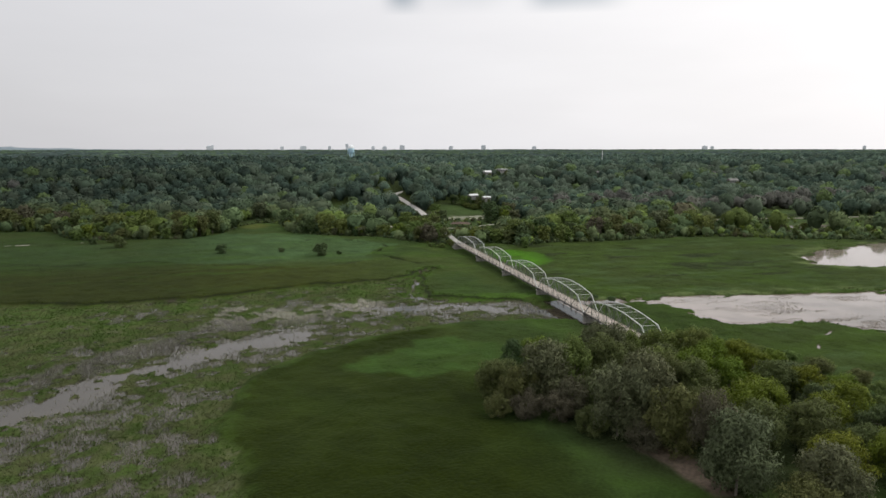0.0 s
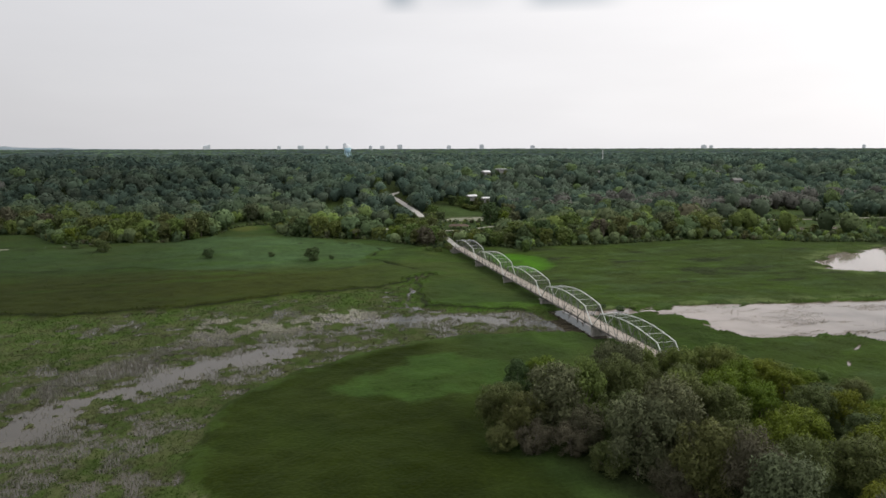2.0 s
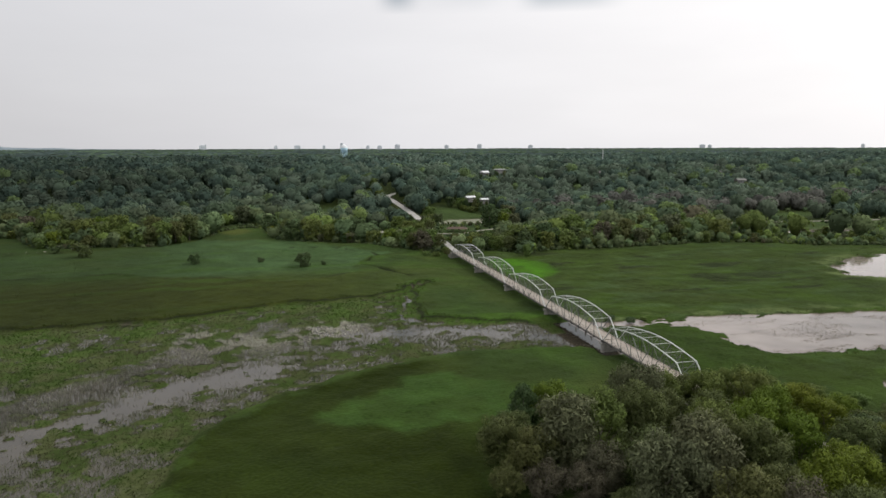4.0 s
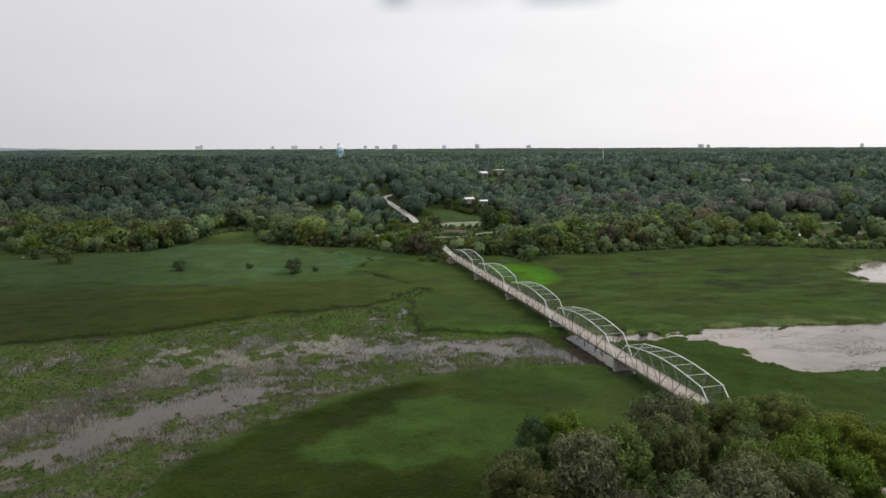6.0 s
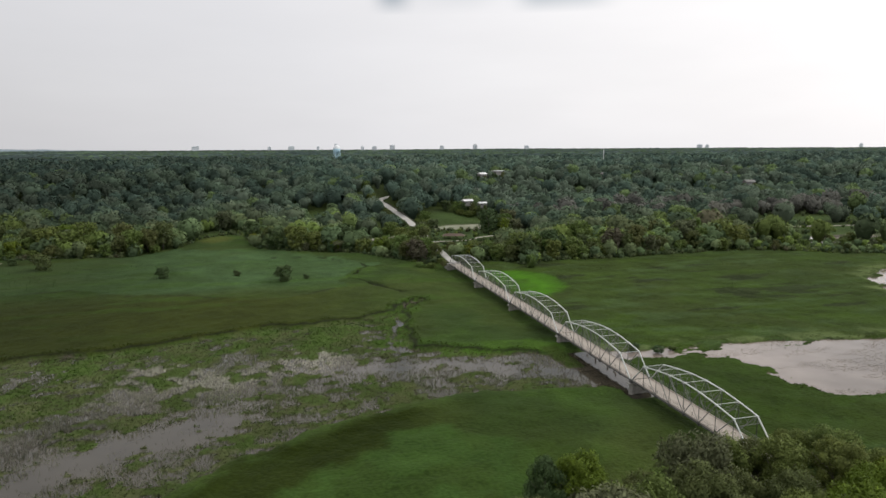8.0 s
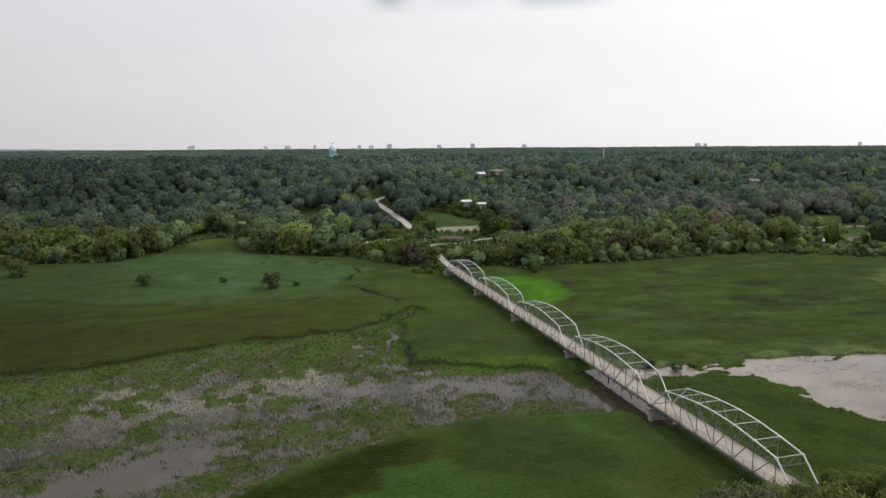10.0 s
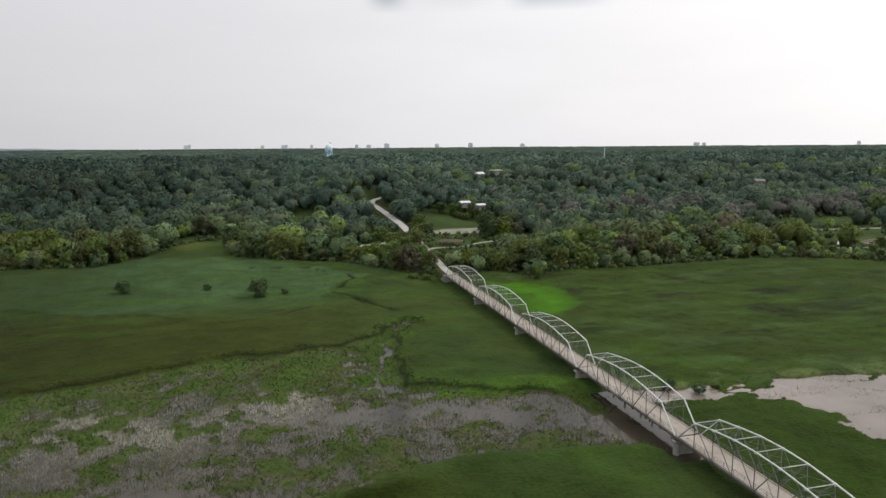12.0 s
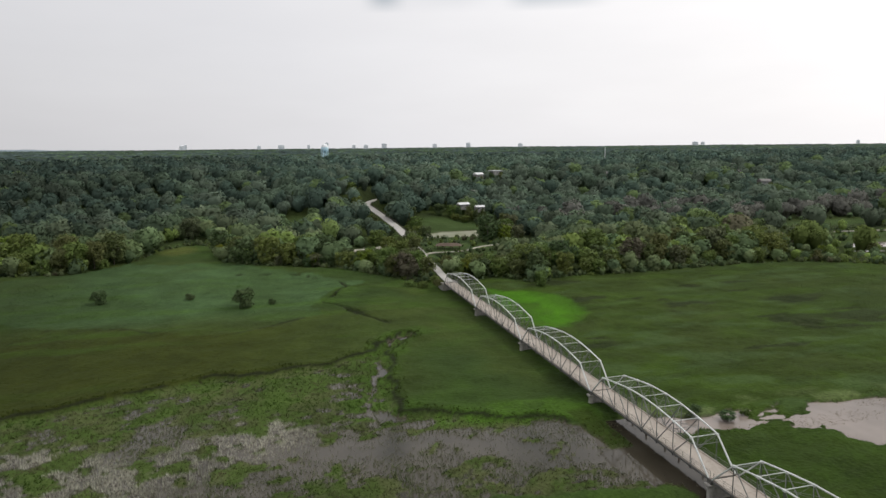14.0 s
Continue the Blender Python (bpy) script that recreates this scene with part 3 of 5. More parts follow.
    stand = np.where(z <= 0.05, 1.0, 0.0) * wet * (thin * (1.0 - 0.62 * gap - 0.33 * step(2, 9, np.maximum(pool, chan))) + (0.35 + 0.65 * step(75, 45, y)) * step(44, 0, lake) * (lake > -1) * step(0.44, 0.62, fbm(x * 0.3, y, 6, 181))) * (1 - 0.97 * step(-15, -11, x) * step(5, 3, x) * step(50, 54, y) * step(101, 97, y)) * (1 - 0.92 * creek)
    stand = stand * (1 - 0.85 * step(1, 5, pool + (mid - 0.5) * 6)) * (1 - 0.2 * step(3, 8, chan + (mid - 0.5) * 6))
    stand = stand * (1 - 0.35 * step(-42, -18, x) * step(0, 4, chan) * step(60, 66, y))
    edge = step(-4.5, -3, s) * (1 - step(-2.0, -0.8, s)) * (y > 95) * step(0.2, 0.4, fbm(x, y, 7, 175))
    edge = np.maximum(edge, 0.3 * step(c_w + 3, c_w + 2, c_d) * step(c_w + 0.4, c_w + 1, c_d) * (y > 114) * (1 - thin))
    edge = np.maximum(edge, 0.35 * step(2.0, 1.2, g_d) * step(0.30, 0.45, fbm(x, y, 14, 145)))
    edge = edge * wet * (1 - full) * (1 - dry)
    shore = step(-5, -1.5, lake) * step(3.5, 0.8, lake) * step(0.42, 0.55, fbm(x * 0.4, y, 7, 185)) * (x > 8)
    edge = np.maximum(edge, 0.8 * shore * wet)
    return z, tint, reed, stand, thin * (1 - full), edge


# ---- ground ----
def spaced(*runs):
    """Grid lines: each run is (from, to, step)."""
    out = []
    for a, b, s in runs:
        out += list(np.arange(a, b, s))
    return np.array(out)


gx = np.concatenate([-np.geomspace(5200, 345, 16), spaced((-330, -215, 2.2), (-215, 8, 0.95), (8, 130, 1.2), (130, 330, 2.2)), np.geomspace(335, 5200, 18)])
gy = np.concatenate([[-900, -600], spaced((-430, -160, 9), (-160, -90, 4), (-90, -40, 1.4), (-40, 170, 0.95), (170, 300, 1.8), (300, 700, 6)), np.geomspace(706, 5200, 24)])
GX, GY = np.meshgrid(gx, gy)
fx, fy = GX.ravel(), GY.ravel()
gz, gt = marsh(fx, fy)[:2]
ids = np.arange(len(fx)).reshape(GX.shape)
quads = np.stack([ids[:-1, :-1], ids[:-1, 1:], ids[1:, 1:], ids[1:, :-1]], -1).reshape(-1, 4)
ground = finish("ground", mesh_np("ground", np.c_[fx, fy, gz], quads, gt, True), M_ground)
tagged(ground, "green reed marsh, muddy pools and dry wooded banks", "ground", kind="structure")

def sheet(name, lo, hi, z, mat, label):
    bm = bmesh.new()
    for v in (lo, (hi[0], lo[1]), hi, (lo[0], hi[1])):
        bm.verts.new((*v, z))
    bm.faces.new(bm.verts)
    return tagged(part(name, bm, mat), label, "water", kind="structure")


sheet("water", (-420, -420), (2.5, 300), 0.0, M_water, "still dark marsh water reflecting the pale sky")
# begins under the bridge, its paler colour painting in the reflected sky there
sheet("lake_water", (2.5, -420), (520, 270), 0.0, M_lake, "shallow silty pinkish lake water")


def ribbon(name, line, width, mat, lift, label, category, crown=0.05, sub=6):
    """A road or trail along a smoothed line of (x, y, z)."""
    pts = [Vector(p) for p in line]
    smooth = []
    for i in range(len(pts) - 1):
        p0, p1, p2, p3 = pts[max(i - 1, 0)], pts[i], pts[i + 1], pts[min(i + 2, len(pts) - 1)]
        for s in range(sub):
            t = s / sub
            smooth.append(0.5 * (2 * p1 + (p2 - p0) * t + (2 * p0 - 5 * p1 + 4 * p2 - p3) * t * t + (3 * p1 - p0 - 3 * p2 + p3) * t**3))
    smooth.append(pts[-1])
    bm = bmesh.new()
    rows = []
    for i, p in enumerate(smooth):
        d = smooth[min(i + 1, len(smooth) - 1)] - smooth[max(i - 1, 0)]
        side = Vector((d.y, -d.x, 0)).normalized()
        rows.append([bm.verts.new(p + side * (width * f) + Vector((0, 0, lift + c))) for f, c in ((-0.5, -0.5), (-0.49, 0), (0, crown), (0.49, 0), (0.5, -0.5))])
    for a, b in zip(rows, rows[1:]):
        for j in range(4):
            bm.faces.new((a[j], a[j + 1], b[j + 1], b[j]))
    ob = part(name, bm, mat)
    tagged(ob, label, category, kind="structure")
    return ob, smooth


road, road_line = ribbon("road", ROAD[3:], 6.4, M_asphalt, 0.30, "pale worn road climbing into the woods", "road")
ribbon("path", ROAD[:4], 4.2, M_asphalt, 0.30, "pale paved path leaving the bridge", "path")
road_south, _ = ribbon("track_south", ROAD_SOUTH[:3], 3.2, M_trail, 0.05, "narrow gravel track leaving the bridge under trees", "trail")


# ---- bridge ----
PITCH, LEN, WIDE, Z0 = 52.1, 51.5, 6.5, 4.25
PANEL = LEN / 8
RISE = [0, 6.45, 7.45, 8.2, 8.45, 8.2, 7.45, 6.45, 0]


def bridge_span():
    """One riveted truss span from y = 0 to y = LEN, with its floor, deck and railings; z = 0 is the lower joint."""
    span = empty("bridge_span")
    n = 8
    for sx in (-1, 1):
        x = sx * WIDE / 2
        low = [Vector((x, i * PANEL, 0)) for i in range(n + 1)]
        top = [Vector((x, i * PANEL, RISE[i])) for i in range(n + 1)]
        for i in (0, n):
            j = 1 if i == 0 else n - 1
            post = part("end_post", beam_bm(low[i], top[j], 0.28, 0.25), M_steel, span)
            # added dark strip paints in the shaded underside of the post
            d = (top[j] - low[i]).normalized()
            under = Vector((0, d.z, -d.y)) * (0.14 if i == 0 else -0.14)
            part("shade_strip", beam_bm(low[i] + under + d * 0.4, top[j] + under - d * 0.4, 0.24, 0.02), M_steel_dark, post, "dark strip standing in for shade under the end post")
        for i in range(1, n - 1):
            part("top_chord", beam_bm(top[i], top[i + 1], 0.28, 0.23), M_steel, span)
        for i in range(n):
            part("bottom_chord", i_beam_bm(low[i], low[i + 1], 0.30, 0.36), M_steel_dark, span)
        for i in range(1, n):
            part("vertical_post", i_beam_bm(low[i], top[i], 0.20, 0.20, 0.05, 0.05), M_steel_mid, span)
        for i in range(1, n // 2):
            part("diagonal", beam_bm(top[i], low[i + 1], 0.12, 0.20), M_steel_mid, span)
            part("diagonal", beam_bm(top[n - i], low[n - i - 1], 0.12, 0.20), M_steel_mid, span)
        for i in (3, 4):
            part("counter_brace", beam_bm(low[i], top[i + 1], 0.07, 0.10), M_steel_mid, span)
        for i in range(n + 1):
            g = box_bm((x - 0.22, i * PANEL - 0.42, -0.30), (x + 0.22, i * PANEL + 0.42, 0.32), 0.05)
            part("gusset_plate", g, M_steel_dark, span)
        for i in range(1, n):
            g = box_bm((x - 0.22, i * PANEL - 0.35, RISE[i] - 0.34), (x + 0.22, i * PANEL + 0.35, RISE[i] + 0.10), 0.04)
            part("gusset_plate", g, M_steel, span)
        # railing inside the truss
        rx = sx * (WIDE / 2 - 0.42)
        railing = part("railing", beam_bm((rx, 0.1, 1.6), (rx, LEN - 0.1, 1.6), 0.06, 0.06), M_steel_mid, span, "grey steel bar railing")
        for h in (0.6, 1.1):
            part("railing_bar", beam_bm((rx, 0.1, h), (rx, LEN - 0.1, h), 0.04, 0.05), M_steel_mid, railing)
        for i in range(17):
            y = 0.15 + i * (LEN - 0.3) / 16
            part("railing_post", beam_bm((rx, y, 0.2), (rx, y, 1.62), 0.06, 0.06), M_steel_dark, railing)
        part("kerb", box_bm((rx - 0.15, 0.02, 0.12), (rx + 0.15, LEN - 0.02, 0.42), 0.03), M_deck, span)
    for i in range(1, n):
        a, b = Vector((-WIDE / 2 + 0.2, i * PANEL, RISE[i])), Vector((WIDE / 2 - 0.2, i * PANEL, RISE[i]))
        part("top_strut", beam_bm(a, b, 0.12, 0.12), M_steel, span)
        if 1 < i < n - 1:
            d = Vector((0, 0, RISE[i] - 5.6))
            part("sway_strut", beam_bm(a - d, b - d, 0.07, 0.08), M_steel_mid, span)
            part("sway_brace", beam_bm(a - d, b, 0.04, 0.05), M_steel_mid, span)
            part("sway_brace", beam_bm(a, b - d, 0.04, 0.05), M_steel_mid, span)
    for i, j in ((1, 1), (n - 1, -1)):
        # portal frame across the end posts
        f = 0.80
        y0, y1 = (0, PANEL) if j == 1 else (LEN, LEN - PANEL)
        a = Vector((-WIDE / 2 + 0.2, y0 + (y1 - y0) * f, RISE[i] * f))
        b = Vector((WIDE / 2 - 0.2, a.y, a.z))
        part("portal_strut", beam_bm(a, b, 0.11, 0.11), M_steel_mid, span)
        hi_a, hi_b = Vector((a.x, y1, RISE[i])), Vector((b.x, y1, RISE[i]))
        for s in range(3):
            p, q = s / 3, (s + 1) / 3
            part("portal_brace", beam_bm(a.lerp(b, p), hi_a.lerp(hi_b, q), 0.045, 0.05), M_steel_mid, span)
            part("portal_brace", beam_bm(hi_a.lerp(hi_b, p), a.lerp(b, q), 0.045, 0.05), M_steel_mid, span)
    for i in range(1, n - 1):
        for s in (-1, 1):
            a = Vector((s * (WIDE / 2 - 0.2), i * PANEL, RISE[i]))
            b = Vector((-s * (WIDE / 2 - 0.2), (i + 1) * PANEL, RISE[i + 1]))
            part("lateral_brace", beam_bm(a, b, 0.055, 0.05), M_steel_mid, span)
    for i in range(n + 1):
        y = min(max(i * PANEL, 0.15), LEN - 0.15)
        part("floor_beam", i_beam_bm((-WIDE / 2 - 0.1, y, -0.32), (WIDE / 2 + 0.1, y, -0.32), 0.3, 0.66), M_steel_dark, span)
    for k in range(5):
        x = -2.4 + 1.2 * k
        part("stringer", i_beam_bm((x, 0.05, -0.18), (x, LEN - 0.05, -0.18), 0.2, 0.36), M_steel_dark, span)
    for i in range(n):
        part("deck_slab", box_bm((-WIDE / 2 + 0.28, i * PANEL + 0.02, 0.02), (WIDE / 2 - 0.28, (i + 1) * PANEL - 0.02, 0.22), 0.015), M_deck, span)
    return tagged(span, "grey-painted steel truss bridge span with concrete deck", "bridge span", "spans of the bridge")


first = bridge_span()
first.matrix_world = pose(0, 0.3, Z0)
for k in range(1, 5):
    copy_thing(first, pose(0, 0.3 + k * PITCH, Z0))


def bridge_pier():
    """A concrete pier: two tapered columns under a cap, joined by a low wall."""
    pier = empty("bridge_pier")
    for sx in (-1, 1):
        bm = bmesh.new()
        bmesh.ops.create_cone(bm, segments=14, cap_ends=True, radius1=0.85, radius2=0.68, depth=4.4)
        bmesh.ops.translate(bm, verts=bm.verts, vec=(sx * 3.0, 0, 1.15))
        part("column", bm, M_concrete, pier)
    part("web_wall", box_bm((-3.0, -0.35, -1.0), (3.0, 0.35, 2.6), 0.05), M_concrete, pier)
    cap = part("cap", box_bm((-4.1, -0.85, 3.05), (4.1, 0.85, 3.55), 0.08), M_concrete, pier, "stained concrete cap beam")
    for sx in (-1, 1):
        for sy in (-0.42, 0.42):
            part("bearing", box_bm((sx * 3.25 - 0.3, sy - 0.22, 3.54), (sx * 3.25 + 0.3, sy + 0.22, 3.93), 0.03), M_steel_dark, cap)
    return tagged(pier, "stained concrete bridge pier standing in the marsh", "bridge pier", "piers of the bridge")


pier = bridge_pier()
pier.matrix_world = pose(0, PITCH, 0)
for k in range(2, 5):
    copy_thing(pier, pose(0, k * PITCH, 0))


def abutment(y, turn):
    ab = empty("bridge_abutment")
    part("wall", box_bm((-4.2, -2.0, -0.6), (4.2, 0.55, 3.62), 0.06), M_concrete, ab)
    part("back_wall", box_bm((-4.2, -2.0, 3.62), (4.2, -0.35, 4.46), 0.04), M_concrete, ab)
    for sx in (-1, 1):
        part("wing_wall", box_bm((sx * 4.0 - 0.25, -7.5, 0.2), (sx * 4.0 + 0.25, -2.0, 4.4), 0.05), M_concrete, ab)
    ab.matrix_world = pose(0, y, 0, rz=turn)
    return tagged(ab, "weathered concrete abutment at the bridge end", "abutment", "abutments of the bridge")


def timber_pile(x, y, top):
    """A rotten pile stump of an older bridge, worn to a blunt point."""
    bm = bmesh.new()
    bmesh.ops.create_cone(bm, segments=9, cap_ends=True, radius1=0.24, radius2=0.19, depth=top + 0.8)
    bmesh.ops.translate(bm, verts=bm.verts, vec=(0, 0, (top - 0.8) / 2))
    for v in bm.verts:
        if v.co.z > top - 0.1:
            v.co.z += 0.22 * math.sin(5 * v.co.x + 9 * v.co.y + y)
    ob = empty("timber_pile", pose(x, y, 0))
    part("stump", bm, M_wood, ob)
    return tagged(ob, "dark rotten timber pile stump in the water under the bridge", "pile", "old piles under the bridge")


for k in range(9):
    timber_pile(1.6 + 0.6 * math.sin(k * 2.3), 58 + 4.6 * k + 1.6 * math.sin(k * 4.1), 0.65 + 0.4 * math.sin(k * 1.7))

abutment(-0.1, 0)
abutment(5 * PITCH + 0.1, 180)


# ---- trees ----
def crown_mesh(name, rng, height, radius, cards, size, lobes, base=0.18, droop=0.0, lobe=(0.17, 0.42), fuzz=(0.65, 1.0), lift=0.15):
    """A crown of leaf sprays on the outside of several uneven lobes, with gaps between them."""
    cen, rad = [], []
    for i in range(lobes):
        a, h = rng.uniform(0, 2 * math.pi), rng.uniform(base + 0.10, 0.88)
        reach = radius * math.sin(math.pi * min(max((h - base * 0.5) / (1.05 - base * 0.5), 0.02), 0.98)) ** 0.7
        r = radius * rng.uniform(*lobe)
        k = max(reach * rng.uniform(0.75, 1.22) - r * 0.55, 0) * math.sqrt(rng.uniform(0.35, 1))
        cen.append((math.cos(a) * k, math.sin(a) * k, h * height))
        rad.append((r, r, r * rng.uniform(0.75, 1.15)))
    cen.append((0, 0, height * 0.62))
    rad.append((radius * 0.42, radius * 0.42, height * 0.27))
    cen, rad = np.array(cen), np.array(rad)
    g = np.random.RandomState(rng.randrange(1 << 30))
    area = rad[:, 0] ** 2
    pick = g.choice(len(cen), cards, p=area / area.sum())
    d = g.normal(size=(cards, 3))
    d[:, 2] += 0.35
    d /= np.linalg.norm(d, axis=1)[:, None]
    p = cen[pick] + d * rad[pick] * (fuzz[0] + (fuzz[1] - fuzz[0]) * g.rand(cards)[:, None] ** 0.7)
    p[:, 2] -= droop * g.rand(cards) * np.hypot(p[:, 0], p[:, 1])
    p[:, 2] = np.clip(p[:, 2], height * base * 0.35, None)
    nrm = d + g.normal(size=(cards, 3)) * 0.55
    nrm[:, 2] += 0.25
    nrm /= np.linalg.norm(nrm, axis=1)[:, None]
    t1 = np.cross(nrm, g.normal(size=(cards, 3)))
    t1 /= np.linalg.norm(t1, axis=1)[:, None] + 1e-9
    t2 = np.cross(nrm, t1)
    s = size * (0.5 + 1.0 * g.rand(cards))[:, None]
    asp = (0.35 + 0.45 * g.rand(cards))[:, None]
    v = np.stack([p - t1 * s - t2 * s * asp, p + t1 * s * 0.2 - t2 * s * asp, p + t1 * s * 0.9 + t2 * s * 1.1], 1).reshape(-1, 3)
    f = np.arange(cards * 3).reshape(-1, 3)
    soft = d + 0.4 * nrm
    soft[:, 2] += lift
    soft /= np.linalg.norm(soft, axis=1)[:, None]
    return mesh_np(name, v, f, None, True, np.repeat(soft, 3, 0))


def trunk_bm(rng, height, radius, thick, limbs=6, top=0.55):
    """A tapered, slightly bent trunk with rising limbs."""
    bm = bmesh.new()

    def tube(path, r0, r1, seg=7):
        rings = []
        for i, p in enumerate(path):
            r = r0 + (r1 - r0) * i / (len(path) - 1)
            rings.append([bm.verts.new(p + Vector((math.cos(a) * r, math.sin(a) * r, 0))) for a in (2 * math.pi * j / seg for j in range(seg))])
        for a, b in zip(rings, rings[1:]):
            for j in range(seg):
                bm.faces.new((a[j], a[(j + 1) % seg], b[(j + 1) % seg], b[j]))
        bm.faces.new(rings[-1])

    bend = Vector((rng.uniform(-0.08, 0.08), rng.uniform(-0.08, 0.08), 0)) * height
    path = [Vector((0, 0, -0.4)) + bend * t * t + Vector((0, 0, height * top * t)) for t in (0, 0.1, 0.35, 0.7, 1)]
    tube(path, thick, thick * 0.4)
    for i in range(limbs):
        t = rng.uniform(0.3, 0.95)
        a = rng.uniform(0, 2 * math.pi)
        p = bend * t * t + Vector((0, 0, height * top * t - 0.4))
        out = Vector((math.cos(a), math.sin(a), rng.uniform(0.5, 1.1)))
        k = radius * rng.uniform(0.5, 0.85)
        tube([p, p + out * k * 0.5, p + out * k * 0.9 + Vector((0, 0, k * 0.15))], thick * 0.42, thick * 0.08, 5)
    return bm


def tree(name, seed, height, radius, cards, size, lobes, leaves, label, category="tree", thick=0.22, base=0.18, droop=0.0, limbs=6, lobe=(0.17, 0.42), fuzz=(0.65, 1.0), lift=0.15):
    rng = random.Random(seed)
    ob = empty(name)
    part("trunk", trunk_bm(rng, height, radius, thick, limbs), M_bark, ob)
    finish("crown", crown_mesh("crown", rng, height, radius, cards, size, lobes, base, droop, lobe, fuzz, lift), LEAVES[leaves], ob)
    return tagged(ob, label, category)


KINDS = {
    "silver": ("silver-leaved willow tree at the edge of the marsh", "tree"),
    "green": ("round green deciduous tree beside the marsh", "tree"),
    "yellow": ("bright yellow-green leafy tree beside the marsh", "tree"),
    "dark": ("dense dark green tree beside the marsh", "tree"),
    "olive": ("dull olive-green tree beside the marsh", "tree"),
    "brown": ("bare grey-brown twiggy willow shrub", "shrub"),
}


def base_z(x, y):
    return float(land(np.array([x]), np.array([y]))[0])


# trees round the south end of the bridge: x, y, height, crown radius, kind
NEAR = [
    (-55, -4, 13, 4.2, "dark"), (-63, -31, 14, 5.2, "olive"), (-67, -20, 12, 4.8, "olive"), (-55, -30, 20, 7.4, "silver"), (-46, -29, 19.5, 6.4, "green"),
    (-63, -37, 9, 4.0, "brown"), (-50, -39, 12, 4.8, "brown"), (-34, -25, 19, 6.4, "olive"), (-45, -54, 20, 6.8, "silver"), (-37, -53, 22, 7.2, "silver"),
    (-36, -66, 18, 6.2, "olive"), (-51, -52, 9, 4.2, "olive"), (-9, -33, 15, 6.2, "yellow"), (-3, -41, 12.5, 4.8, "yellow"), (-32, -75, 19.5, 5.6, "brown"),
]
NEAR += [
    (-35, -86, 20, 6.8, "silver"), (-4, -56, 13, 5.8, "yellow"), (-4, -73, 13.5, 6.2, "olive"), (22, -11, 8.5, 4.4, "green"), (8, -10, 11, 5.4, "green"),
    (-28, -14, 20, 6.4, "silver"), (-47, -4, 12.5, 5.0, "yellow"), (-18, -8, 14, 5.6, "green"), (-8, -14, 13.5, 5.4, "green"), (1, -18, 12, 5.2, "green"),
    (13, -22, 10.5, 5.0, "yellow"), (16, -1, 8.5, 4.2, "green"), (28, -21, 8, 4.4, "yellow"), (36, -31, 8, 4.2, "olive"), (20, -38, 9.5, 5.4, "dark"),
]
NEAR += [
    (31, -46, 8.5, 4.6, "yellow"), (8, -46, 10.5, 5.2, "olive"), (11, -60, 9, 5.0, "dark"), (-18, -46, 16, 6.2, "olive"), (-22, -33, 16.5, 5.4, "green"),
    (-27, -43, 18, 6.4, "olive"), (-14, -60, 14, 5.4, "yellow"), (-19, -72, 15, 5.8, "olive"), (-12, -88, 13.5, 5.8, "yellow"), (-23, -97, 16, 6.0, "silver"),
    (-31, -101, 12, 5.0, "olive"), (-39, -15, 13, 5.2, "olive"), (-61, -12, 9.5, 4.2, "olive"), (-26, -22, 15, 5.4, "olive"), (-41, -40, 15, 5.8, "olive"),
]
NEAR += [
    (-14, -24, 14, 5.2, "olive"), (0, -28, 12, 5.0, "yellow"), (-46, -17, 12, 5.0, "green"), (-55, -41, 9, 4.2, "brown"), (-42, -62, 9, 4.0, "brown"),
    (40, -14, 5, 3.4, "green"), (44, -24, 5, 3.6, "green"), (46, -38, 5.5, 3.8, "olive"), (34, -6, 5, 3.4, "green"), (28, 4, 4.5, 3.2, "green"),
    (44, -50, 6, 4.0, "green"), (34, -60, 6.5, 4.4, "green"), (2, -90, 12, 5.4, "yellow"), (14, -82, 9, 4.6, "yellow"), (-6, -104, 12, 5.4, "green"),
    (6, -66, 11, 5.2, "yellow"), (17, -62, 9.5, 4.8, "yellow"), (14, -74, 10, 5.0, "dark"), (3, -82, 11, 5.2, "olive"), (18, -46, 9.5, 4.6, "yellow"),
    (27, -30, 7.5, 4.0, "olive"), (12, -32, 9.5, 4.6, "yellow"), (-10, 0, 7.5, 3.8, "green"), (-7, -6, 9.5, 4.4, "olive"), (5, -6, 8.5, 4.2, "green"), (9, 3, 6.5, 3.2, "green"), (-18, 1, 9, 4.2, "olive"), (23, -52, 8, 4.4, "yellow"), (-26, -62, 15, 5.6, "olive"), (-70, -34, 7, 3.4, "olive"),
]
protos = {}
PROTO = {"silver": (0.21, 12500, 0.15), "green": (0.22, 9800, 0.05), "yellow": (0.22, 9800, 0.05), "dark": (0.22, 9800, 0.05),
         "olive": (0.20, 11000, 0.15), "brown": (0.18, 9000, 0.2)}
